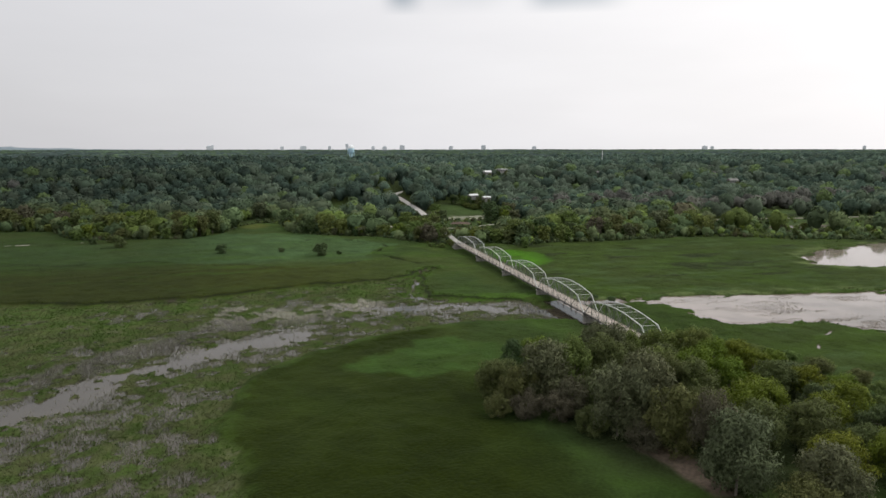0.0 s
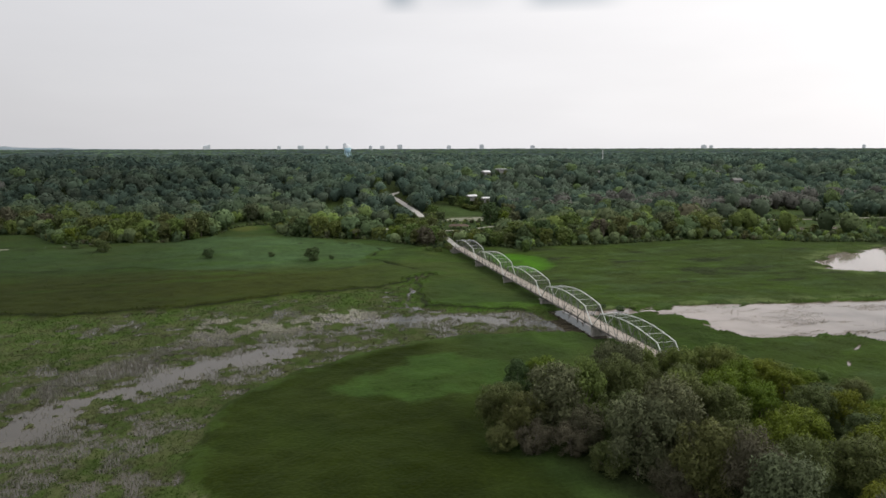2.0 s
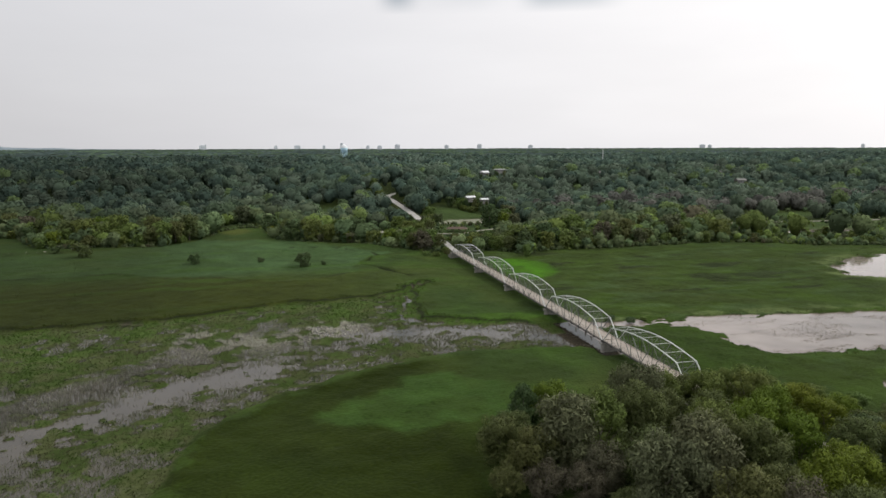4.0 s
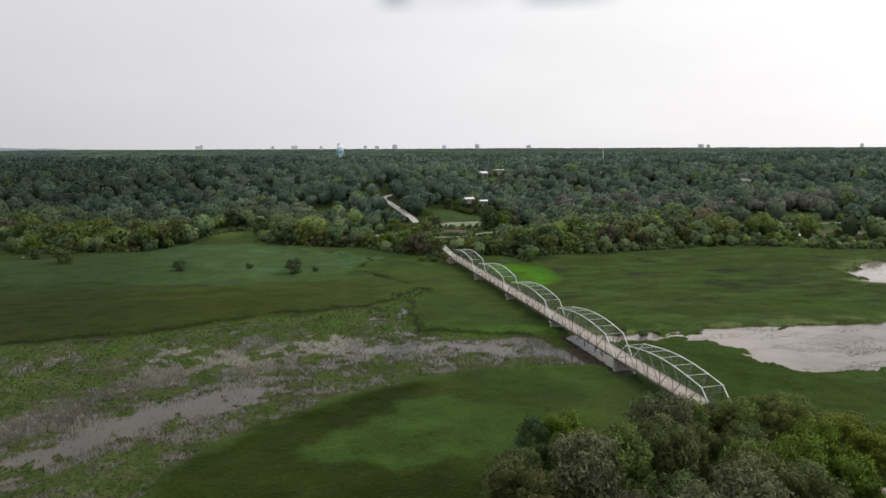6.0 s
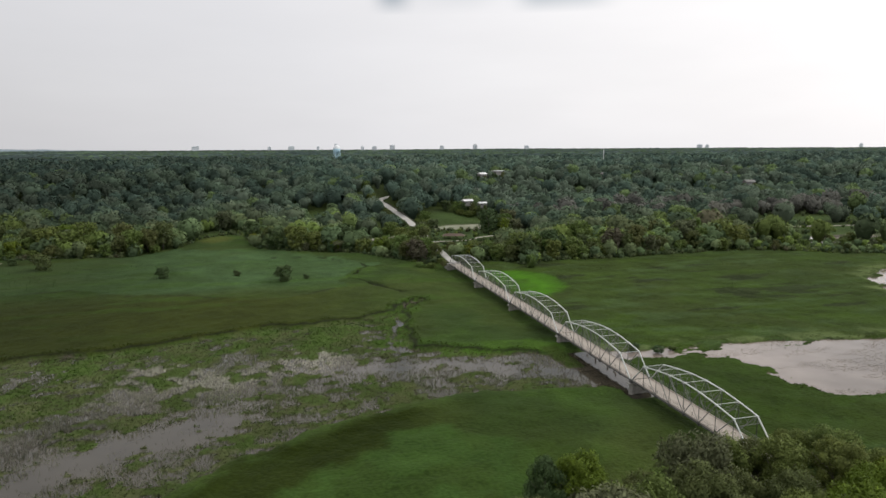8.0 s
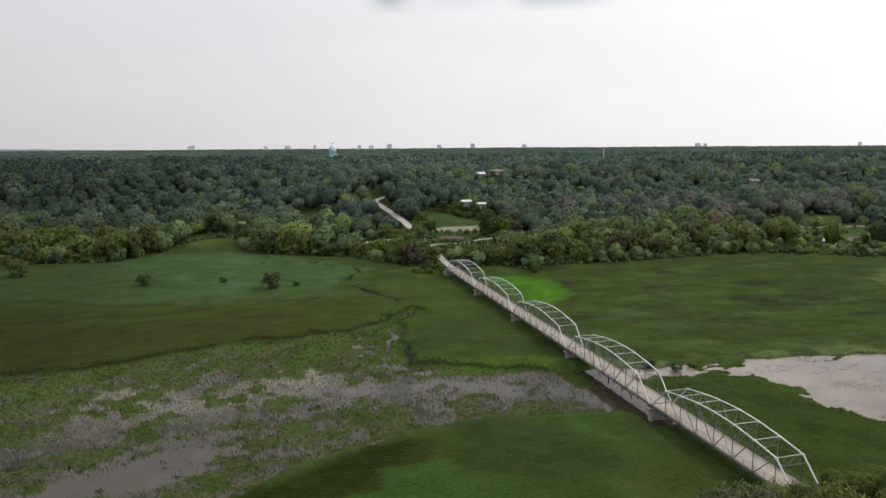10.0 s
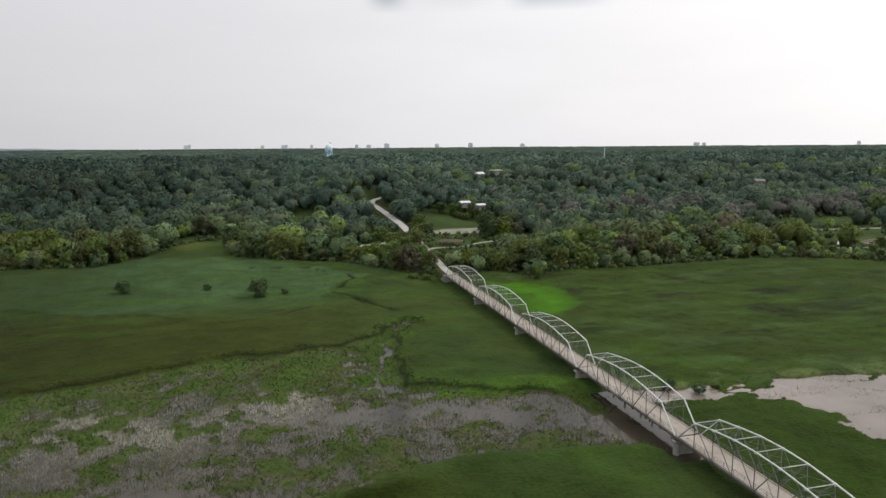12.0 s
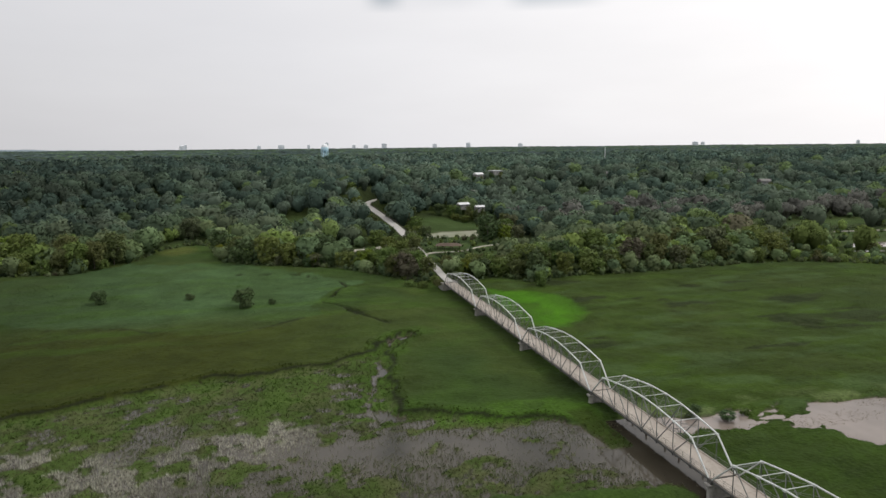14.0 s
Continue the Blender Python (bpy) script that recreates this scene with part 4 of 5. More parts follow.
for i, (x, y, h, r, kind) in enumerate(NEAR):
    v = i % 2
    m = Matrix.LocRotScale((x, y, base_z(x, y) - 0.1), Euler((0, 0, (i * 2.399) % 6.283)), (r / 4.5, r / 4.5, h / 10.5))
    if (kind, v) not in protos:
        size, cards, droop = PROTO[kind]
        label, cat = KINDS[kind]
        name = "shrub" if cat == "shrub" else "tree"
        ob = tree(name, 100 + len(protos), 10.5, 5.0, cards, size, 64, kind, label, cat, 0.28, 0.03, droop, 8, (0.10, 0.30), (0.45, 1.35))
        tagged(ob, group="trees round the bridge end")
        ob.matrix_world = m
        protos[kind, v] = ob
    else:
        copy_thing_scaled = copy_thing(protos[kind, v], Matrix.Identity(4))
        copy_thing_scaled.matrix_basis = m

# trees along the far bank of the marsh
rng = random.Random(7)
banks = {}


def bank_tree(x, y, h, r, kind, v):
    m = Matrix.LocRotScale((x, y, base_z(x, y) - 0.1), Euler((0, 0, rng.uniform(0, 6.28))), (r / 5.0, r / 5.0, h / 10.5))
    if (kind, v) not in banks:
        label, cat = KINDS[kind]
        name = "shrub" if cat == "shrub" else "tree"
        ob = tree(name, 300 + len(banks), 10.5, 5.0, 2000, 0.46, 42, kind, label, cat, 0.25, 0.02, 0.0, 4, (0.13, 0.32), (0.55, 1.2), 0.6)
        tagged(ob, group="trees along the bank")
        ob.matrix_world = m
        banks[kind, v] = ob
    else:
        copy_thing(banks[kind, v], Matrix.Identity(4)).matrix_basis = m


def is_clear(x, y):
    for cx, cy, a, b in CLEAR:
        if ((x - cx) / a) ** 2 + ((y - cy) / b) ** 2 < 1:
            return True
    d, _ = line_far(np.array([x]), np.array([y]), ROAD)
    return d[0] < 6.5 or (385 < y < 620 and -16 < x < 18)


placed, fill = [], []
for _ in range(9000):
    x = rng.uniform(-400, 400)
    d = abs(rng.gauss(0, 22)) + 1.5
    y = float(bank_y(np.array([x]))[0]) + d
    kind = rng.choices(("green", "dark", "olive", "yellow", "silver", "brown"), (46, 9, 28, 7, 8, 2))[0]
    r = rng.uniform(5.5, 9.8) if d > 10 else rng.uniform(3.0, 6.8)
    if is_clear(x, y) or any((x - a) ** 2 + (y - b) ** 2 < (0.47 * (r + c)) ** 2 for a, b, c in placed):
        continue
    placed.append((x, y, r))
    if 3 < x < 45 and y < 345:
        r = min(r, (372 - y) * 0.065)
    if x > 222:
        r = min(r, 3.1)
    if -42 < x < 6 and y > 315:
        r = min(r, 4.6)
    if len(placed) <= 150:
        bank_tree(x, y, r * rng.uniform(1.8, 2.4), r, kind, rng.randrange(2))
    else:
        fill.append((x, y, r, rng.uniform(1.5, 1.95)))
    if len(placed) >= 380:
        break

# lone bushes and trees in the marsh
for x, y, h, r, kind in ((-166, 278, 8.0, 3.9, "dark"), (-126, 275, 4.4, 2.5, "dark"), (-100, 250, 10.5, 5.2, "dark"), (-88, 253, 4.2, 1.9, "dark"), (-240, 324, 10, 5.5, "olive"), (-264, 349, 6, 4, "dark"), (-252, 356, 7, 5, "olive"),
                         (27, 85, 2.6, 2.4, "dark"), (19, 89, 1.8, 1.8, "dark"), (34, 87, 1.6, 1.6, "green"), (22, 92, 2.0, 2.0, "dark"),
                         (48, 256, 9.0, 3.6, "green"), (-12, 270, 4.2, 3.2, "green"), (-6.5, 266, 4.4, 3.0, "green"), (-7, 259, 3.8, 2.6, "olive"), (-18, 275, 3.8, 3.2, "green"), (7, 268, 4.4, 3.0, "green"),
                         (69, 402, 21.0, 10.5, "dark"), (80, 398, 14, 6, "yellow"), (-13, 307, 14.5, 6.2, "olive"), (-22, 314, 16.5, 7.5, "green"), (-7, 322, 12.5, 4.8, "silver"),
                         (-6, 343, 15, 6.5, "green"), (-3, 362, 13, 5.5, "olive"), (-0.5, 339, 14, 4.8, "olive"), (1.5, 353, 15, 5.2, "green"), (3, 367, 14, 5, "silver"), (-89, 366, 19, 9, "green"), (-104, 372, 17, 8, "dark"), (-76, 362, 15, 7, "green"), (54, 284, 16, 8, "dark"), (62, 290, 14, 7.5, "olive"), (36, 288, 9, 5, "green"), (12, 290, 9.5, 4.6, "green"), (22, 295, 9.5, 5.5, "olive"), (33, 299, 9, 5, "green"), (19, 306, 7.5, 4.5, "green"), (43, 304, 8.5, 5, "olive"), (10, 303, 8, 3.8, "olive"),
                         (84, 509, 7, 5.5, "green"), (97, 497, 6.5, 5, "olive"), (106, 503, 7, 5, "dark"), (77, 515, 6.5, 4.5, "green"),
                         (-2, 372, 9, 4.6, "olive"), (-9, 384, 11, 5.5, "green"), (-1, 393, 8, 4.2, "green"), (-11, 361, 10, 5, "green"), (-62, 352, 9, 5, "yellow"), (2, 412, 5, 3, "green"), (4, 440, 6, 3.5, "dark"), (2, 466, 6.5, 3.8, "green"), (-1, 492, 8, 4.4, "olive"), (-6, 522, 10, 5, "dark"), (-7, 548, 11, 5.5, "green"), (-8, 574, 12, 6, "dark"), (-6, 600, 12, 6, "green"), (23, 468, 4.5, 3.2, "green"), (24, 498, 5.5, 4, "olive"), (20, 528, 7, 4.5, "green"), (27, 552, 9, 5.5, "dark"), (-44, 340, 11, 6.5, "green"), (-33, 332, 12, 7, "yellow")):
    bank_tree(x, y, h, r, kind, rng.randrange(2))


# ---- woods behind ----
def woods(name, xs, ys, zs, rs, hs, tints, cards, seed, label, core=0.62, spray=0.08, lobes=7, low=-0.30):
    """Many tree crowns in one mesh: leaf sprays on several rounded boughs over a low core."""
    g = np.random.RandomState(seed)
    n = len(xs)
    sq = np.array((1.0, 1.0, 0.9))
    cen = np.c_[xs, ys, zs + hs - rs * 0.85]
    turn, rise = g.rand(n, lobes) * 2 * np.pi, g.uniform(low, 1.0, (n, lobes))
    flat = np.sqrt(1 - rise**2)
    way = np.stack([np.cos(turn) * flat, np.sin(turn) * flat, rise], -1)
    bough = cen[:, None] + way * sq * (rs[:, None] * g.uniform(0.34, 0.58, (n, lobes)))[..., None]
    girth = rs[:, None] * g.uniform(0.40, 0.60, (n, lobes))
    tree_no, pick = np.arange(n)[:, None], g.randint(0, lobes, (n, cards))
    out = way[tree_no, pick]
    d = g.normal(size=(n, cards, 3))
    d[..., 2] += 0.3
    d /= np.linalg.norm(d, axis=2)[..., None]
    dot = (d * out).sum(2)
    d = d - np.where(dot < -0.2, 2 * dot, 0)[..., None] * out
    p = bough[tree_no, pick] + d * (girth[tree_no, pick] * (0.86 + 0.18 * g.rand(n, cards)))[..., None]
    nrm = d + g.normal(size=d.shape) * 0.5
    nrm /= np.linalg.norm(nrm, axis=2)[..., None]
    t1 = np.cross(nrm, g.normal(size=d.shape))
    t1 /= np.linalg.norm(t1, axis=2)[..., None] + 1e-9
    t2 = np.cross(nrm, t1)
    s = (rs[:, None] * (spray + 0.07 * g.rand(n, cards)))[..., None]
    v = np.stack([p - t1 * s - t2 * s * 0.6, p + t1 * s - t2 * s * 0.5, p + t2 * s * 1.1], 2).reshape(-1, 3)
    soft = d * 0.6 + out * 0.7 + 0.1 * nrm
    soft[..., 2] += 0.2
    soft /= np.linalg.norm(soft, axis=2)[..., None]
    f = np.arange(len(v)).reshape(-1, 3)
    tt = np.repeat(tints, cards * 3, 0)
    # cores, as low domes
    seg, rows = 8, 4
    a = np.arange(seg) * 2 * np.pi / seg
    e = np.linspace(-0.9, 1.35, rows)
    dome = np.stack([np.outer(np.cos(e), np.cos(a)), np.outer(np.cos(e), np.sin(a)), np.outer(np.sin(e), np.ones(seg))], -1).reshape(-1, 3)
    idx = np.arange(rows * seg).reshape(rows, seg)
    fq = np.stack([idx[:-1], np.roll(idx[:-1], -1, 1), np.roll(idx[1:], -1, 1), idx[1:]], -1).reshape(-1, 4)
    fq = np.r_[fq[:, [0, 1, 2]], fq[:, [0, 2, 3]]]
    cv = cen[:, None] + dome[None] * sq * (rs * core)[:, None, None]
    cv[:, :seg, :2] = cen[:, None, :2] + 0.7 * (cv[:, :seg, :2] - cen[:, None, :2])
    cv[:, :seg, 2] = (zs - 0.3)[:, None]
    cv = cv.reshape(-1, 3)
    cf = (fq[None] + (np.arange(n) * rows * seg)[:, None, None]).reshape(-1, 3) + len(v)
    # cores tinted darker, painting shade into the gaps between the sprays
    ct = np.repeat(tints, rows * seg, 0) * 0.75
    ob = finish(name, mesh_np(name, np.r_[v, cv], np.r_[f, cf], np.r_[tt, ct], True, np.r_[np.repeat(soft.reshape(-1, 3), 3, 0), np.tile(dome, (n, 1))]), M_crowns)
    return tagged(ob, label, "woods", kind="stuff")


WOOD_TINTS = np.array([(0.124, 0.178, 0.118), (0.145, 0.198, 0.124), (0.106, 0.155, 0.108), (0.157, 0.200, 0.132), (0.172, 0.238, 0.092), (0.186, 0.184, 0.152)])


def west_dimming(x, y):
    """Colour factor dimming the western woods, painting in the view's darker left side."""
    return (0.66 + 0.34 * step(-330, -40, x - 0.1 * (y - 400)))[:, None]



g = np.random.RandomState(3)
wx, wy = [], []
for y in np.arange(262, 760, 14.6):
    xs = np.arange(-126 - 0.40 * (y + 200), -126 + 1.18 * (y + 200), 15.0)
    wx += list(xs + g.uniform(-5, 5, len(xs)))
    wy += list(y + g.uniform(-5, 5, len(xs)))
wx, wy = np.array(wx), np.array(wy)
keep = wy > bank_y(wx) + 30 + 18 * vnoise(wx, wy, 30, 201)
d_road, _ = line_far(wx, wy, ROAD)
keep &= d_road > np.where(wy > 560, 10.5, 9)
run = np.interp(wy, [p[1] for p in ROAD], [p[0] for p in ROAD])
keep &= ~((wx > -38) & (wx < 10) & (wy > 325) & (wy < 392))
keep &= ~((wx > run - np.where(wy > 545, 10, 17)) & (wx < run + 9) & (wy > 385) & (wy < 620))
for cx, cy, a, b in CLEAR:
    keep &= ((wx - cx) / a) ** 2 + ((wy - cy) / b) ** 2 > 1
wx, wy = wx[keep], wy[keep]
# trees standing free at the edges of clearings
free = np.zeros(len(wx), bool)
for cx, cy, a, b in CLEAR:
    free |= (((wx - cx) / (a + 9)) ** 2 + ((wy - cy) / (b + 11)) ** 2 < 1) & (wy < 560) & (wx > -180)
for x, y in zip(wx[free], wy[free]):
    if 4 < x < 50 and 555 < y < 655:
        continue
    r = rng.uniform(4.5, 7.5) if x < 250 else rng.uniform(2, 4)
    if -20 < x < 112:
        bank_tree(x, y, r * rng.uniform(1.7, 2.2), r, rng.choice(("green", "green", "dark", "olive", "silver")), rng.randrange(2))
    else:
        fill.append((x, y, r, rng.uniform(1.5, 1.9)))
wx, wy = wx[~free], wy[~free]
wr = 6.2 + 5.6 * g.rand(len(wx)) ** 1.2
wh = 3.5 + wr * (1.1 + 0.65 * g.rand(len(wx)))
pick = np.clip((fbm(wx, wy, 60, 211, 2) * 3.4 + g.rand(len(wx)) * 2.4).astype(int), 0, 5)
pick = np.where((wy > 470) & (pick == 4), 1, pick)
grey = (wx > 120) & (wy > 440) & (wy < 500) & (g.rand(len(wx)) < 0.55)
pick[grey] = 5
# blue rises with distance, painting a little haze into the leaf colour
woods("woodland", wx, wy, land(wx, wy), wr, wh, WOOD_TINTS[np.where(g.rand(len(wx)) < 0.07, 4, pick)] * (0.72 + 0.56 * g.rand(len(wx), 1)) * (np.array((0.97, 0.98, 1.0)) + np.outer(step(380, 560, wy), (-0.02, 0.0, 0.08)) + np.outer(step(150, 30, wy - bank_y(wx)), (0.14, 0.08, -0.22))) * west_dimming(wx, wy), 300, 5, "dense mixed green woodland behind the marsh")

fill = np.array(fill)
fr = fill[:, 2]
pick = g.randint(0, 5, len(fr))
woods("edge_trees", fill[:, 0], fill[:, 1], land(fill[:, 0], fill[:, 1]) - 0.2, fr, fr * fill[:, 3], WOOD_TINTS[pick] * (0.95 + 0.7 * g.rand(len(fr), 1)) * np.array((1.1, 1.1, 0.8)) * west_dimming(fill[:, 0], fill[:, 1]), 520, 9, "leafy green trees along the edge of the woods", 0.5, 0.075, 9, -0.9)
ux, uy = [], []
for y in np.arange(755, 1480, 18):
    xs = np.arange(-126 - 0.40 * (y + 200), -126 + 1.18 * (y + 200), 18)
    ux += list(xs + g.uniform(-6, 6, len(xs)))
    uy += list(y + g.uniform(-6, 6, len(xs)))
ux, uy = np.array(ux), np.array(uy)
ur = 7.6 + 6.0 * g.rand(len(ux)) ** 1.3
pick = np.clip((fbm(ux, uy, 80, 215, 2) * 3.0 + g.rand(len(ux)) * 1.6).astype(int), 0, 3)
# hill crowns tinted bluer to paint in haze
woods("hill_woodland", ux, uy, land(ux, uy), ur, 4.0 + ur * (1.15 + 0.6 * g.rand(len(ux))), WOOD_TINTS[pick] * (0.62 + 0.56 * g.rand(len(ux), 1)) * (0.72 + 0.56 * fbm(ux, uy, 130, 217, 2)[:, None]) * np.array((0.92, 0.97, 1.13)) * west_dimming(ux, uy), 56, 6, "dark green woodland covering the hill", 0.66, 0.12)


# low scrub along the foot of the woods and round the north pond
bx, by = g.uniform(-420, 430, 3600), g.uniform(-3, 20, 3600)
by = by + bank_y(bx)
thick = vnoise(bx, by, 22, 231) + 0.35 * g.rand(len(bx)) - 0.02 * (by - bank_y(bx))
bx, by = bx[thick > 0.52], by[thick > 0.52]
px_, py_ = g.uniform(6, 98, 420), g.uniform(298, 434, 420)
away = (np.hypot((px_ - 33) / 15, (py_ - 378) / 12) > 1) & (inside(px_, py_, POND_NORTH) < -4)
ex_, ey_ = g.uniform(195, 470, 800), g.uniform(284, 400, 800)
grown = vnoise(ex_, ey_, 26, 251) + 0.3 * g.rand(len(ex_)) > 0.58
bx, by = np.r_[bx, px_[away], ex_[grown]], np.r_[by, py_[away], ey_[grown]]
dr, _ = line_far(bx, by, ROAD)
dt, _ = line_far(bx, by, [(4, 340, 0), (14, 356, 0), (27, 368, 0), (40, 369, 0), (53, 378, 0), (66, 385, 0), (84, 390, 0), (120, 392, 0)])
de, _ = line_far(bx, by, [(210, 352, 0), (250, 362, 0), (300, 368, 0), (350, 362, 0), (400, 356, 0), (520, 350, 0)])
ok = (dr > 5.5) & (dt > 3) & (de > 3.2) & (inside(bx, by, LIME) < -1) & (inside(bx, by, POND_FAR) < -2)
bx, by = bx[ok], by[ok]
br = 0.9 + 2.0 * g.rand(len(bx)) ** 1.6
pick = np.clip((fbm(bx, by, 30, 241, 2) * 3.2 + g.rand(len(bx)) * 3.2).astype(int), 0, 5)
woods("bank_scrub", bx, by, land(bx, by) - 0.2, br, br * (1.2 + 0.7 * g.rand(len(bx))), WOOD_TINTS[pick] * (0.6 + 0.5 * g.rand(len(bx), 1)) * np.array((1.02, 1.0, 0.70)) * west_dimming(bx, by), 30, 8, "low mixed green and grey scrub at the foot of the trees", 0.5, 0.16, 4, -0.6)

# canopy to the horizon
ang = np.radians(np.linspace(-52, 24, 560))
rad = np.geomspace(1330, 4900, 240)
A, R = np.meshgrid(ang, rad)
CX, CY = (-105 - R * np.sin(A)).ravel(), (-120 + R * np.cos(A)).ravel()
cell = 21.0
ix, iy = np.floor(CX / cell), np.floor(CY / cell)
best, tone = np.full(len(CX), 9.0), np.zeros(len(CX))
for ox in (-1, 0, 1):
    for oy in (-1, 0, 1):
        jx, jy = ix + ox, iy + oy
        qx, qy = (jx + 0.5 + 0.7 * (lattice(jx, jy, 7) - 0.5)) * cell, (jy + 0.5 + 0.7 * (lattice(jx, jy, 8) - 0.5)) * cell
        dd = np.hypot(CX - qx, CY - qy) / (cell * (0.55 + 0.3 * lattice(jx, jy, 9)))
        near = dd < best
        best, tone = np.where(near, dd, best), np.where(near, lattice(jx, jy, 10), tone)
CZ = land(CX, CY) + 2 + 11 * np.sqrt(np.clip(1 - (best * 0.85) ** 2, 0, 1)) + 6 * tone + (vnoise(CX, CY, 3, 12) - 0.5) * 1.6
front = step(1380, 1430, CY + (vnoise(CX, CY, 25, 13) - 0.5) * 40)
CZ = CZ * front + (land(CX, CY) - 3) * (1 - front)
dr, _ = line_far(CX, CY, ROAD)
CZ = np.where(dr < 9, land(CX, CY) - 3, CZ)
# canopy colour shifted to blue, haze painted in
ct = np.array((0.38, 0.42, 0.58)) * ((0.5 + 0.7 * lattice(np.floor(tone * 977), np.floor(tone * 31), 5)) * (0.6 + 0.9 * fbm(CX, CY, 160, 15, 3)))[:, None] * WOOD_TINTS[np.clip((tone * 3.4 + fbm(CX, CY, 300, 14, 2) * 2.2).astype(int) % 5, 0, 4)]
ids = np.arange(len(CX)).reshape(A.shape)
quads = np.stack([ids[:-1, :-1], ids[1:, :-1], ids[1:, 1:], ids[:-1, 1:]], -1).reshape(-1, 4)
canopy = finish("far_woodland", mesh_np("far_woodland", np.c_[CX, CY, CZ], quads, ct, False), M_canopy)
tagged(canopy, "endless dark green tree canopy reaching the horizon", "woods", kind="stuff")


# ---- trails, lot, small buildings ----
def on_land(points, lift=0.3):
    return [(x, y, base_z(x, y) + lift) for x, y in points]


ribbon("trail", on_land([(4, 340), (14, 356), (27, 368), (40, 369), (53, 378), (66, 385), (84, 390), (120, 392)]), 2.6, M_trail, 0.1, "pale gravel trail through low scrub", "trail")
ribbon("trail_west", on_land([(-340, 352), (-284, 358), (-266, 362), (-253, 375), (-240, 383), (-226, 396)], 0.9), 2.6, M_trail, 0.1, "faint grassy track along the marsh edge", "trail")
ribbon("trail_east", on_land([(210, 352), (250, 362), (300, 368), (350, 362), (400, 356), (520, 350)]), 3.0, M_trail, 0.25, "pale trail on a low dyke", "trail")
ribbon("parking_lot", on_land([(-92, 414), (-70, 402), (-45, 396), (-20, 395), (2, 398)]), 9.0, M_trail, 0.1, "pale gravel parking lot behind trees", "parking lot")
sheet("pond_water", (26, 424), (92, 482), 2.5, M_pond, "small pale pond among trees")
sheet("pond_water_far", (286, 284), (362, 326), 1.9, M_lake, "small pale pond behind scrub")

# guard rail on the valley side of the road
rail = empty("guard_rail")
line = [p for p in road_line if 430 < p.y < 600]
for a, b in zip(line, line[1:]):
    side = Vector(((b - a).y, -(b - a).x, 0)).normalized() * 3.9
    part("rail_beam", beam_bm(a + side + Vector((0, 0, 0.85)), b + side + Vector((0, 0, 0.85)), 0.12, 0.55), M_rust, rail)
    part("rail_post", beam_bm(a + side + Vector((0, 0, -0.4)), a + side + Vector((0, 0, 1.1)), 0.2, 0.2), M_rust, rail)
tagged(rail, "dark rusted guard rail along the climbing road", "guard rail")


def gable_house(name, x, y, z, w, d, h, turn, roof_mat, label, flat=False):
    """A small house: walls, a pitched or flat roof with eaves, door and windows."""
    ob = empty(name)
    part("wall", box_bm((-w / 2, -d / 2, -2), (w / 2, d / 2, h), 0.03), M_siding, ob)
    if flat:
        part("roof", box_bm((-w / 2 - 0.4, -d / 2 - 0.4, h + 0.005), (w / 2 + 0.4, d / 2 + 0.4, h + 0.5), 0.05), roof_mat, ob)
    else:
        bm = bmesh.new()
        e, k = 0.5, d * 0.28
        pts = [bm.verts.new(p) for p in ((-w / 2 - e, -d / 2 - e, h), (w / 2 + e, -d / 2 - e, h), (w / 2 + e, d / 2 + e, h), (-w / 2 - e, d / 2 + e, h), (-w / 2 - e, 0, h + k), (w / 2 + e, 0, h + k))]
        for f in ((0, 1, 5, 4), (2, 3, 4, 5), (0, 4, 3), (1, 2, 5), (3, 2, 1, 0)):
            bm.faces.new([pts[i] for i in f])
        part("roof", bm, roof_mat, ob)
    n = max(2, int(w // 3.5))
    for i in range(n):
        cx = -w / 2 + (i + 0.5) * w / n
        win = part("window", box_bm((cx - 0.6, -d / 2 - 0.05, h * 0.35), (cx + 0.6, -d / 2 + 0.02, h * 0.35 + 1.3), 0.02), M_glass, ob)
        part("window_sill", box_bm((cx - 0.75, -d / 2 - 0.18, h * 0.35 - 0.12), (cx + 0.75, -d / 2 - 0.01, h * 0.35 - 0.01), 0.01), M_roof, win)
    ob.matrix_world = pose(x, y, z, rz=turn)
    return tagged(ob, label, "house")


def roof_at(x, y, top, *rest, **more):
    """A house whose roof stands at the given height."""
    w, d, h, turn, mat, label = rest
    back = Vector((-95 - x, -100 - y)).normalized()
    side = Vector((back.y, -back.x))
    for i in (-1, 1):
        p = Vector((x, y)) + back * (d * 0.5 + 6.5) + side * (i * w * 0.42)
        bank_tree(p.x, p.y, max(top - 0.3 * h + 0.4 - base_z(p.x, p.y), 3), w * 0.36, ("olive", "green", "dark")[i + 1], (i + 1) % 2)
    return gable_house("house", x, y, top - h, w, d, h, turn, mat, label, **more)


roof_at(88, 527, 20.0, 10, 6, 3, 12, M_roof, "house with a pale low roof among trees")
roof_at(99, 512, 18.6, 8, 5, 3, 10, M_roof, "small house with a white roof among trees")
roof_at(118, 600, 25.5, 14, 9, 5, -15, M_siding, "grey-roofed house half hidden by trees")
roof_at(170, 668, 44.5, 12, 9, 3, 15, M_roof, "long building with a white roof on the wooded hill", flat=True)
roof_at(148, 664, 41, 9, 8, 5, 15, M_roof, "pale-roofed house on the wooded hill")
roof_at(46, 596, 24.5, 10, 8, 4, 30, M_siding, "small grey house beside the road")
roof_at(520, 690, 36, 14, 9, 5, 20, M_siding, "grey-roofed house on the far wooded slope")
roof_at(498, 620, 28.0, 14, 8, 4, 0, M_siding, "low grey house among far trees")
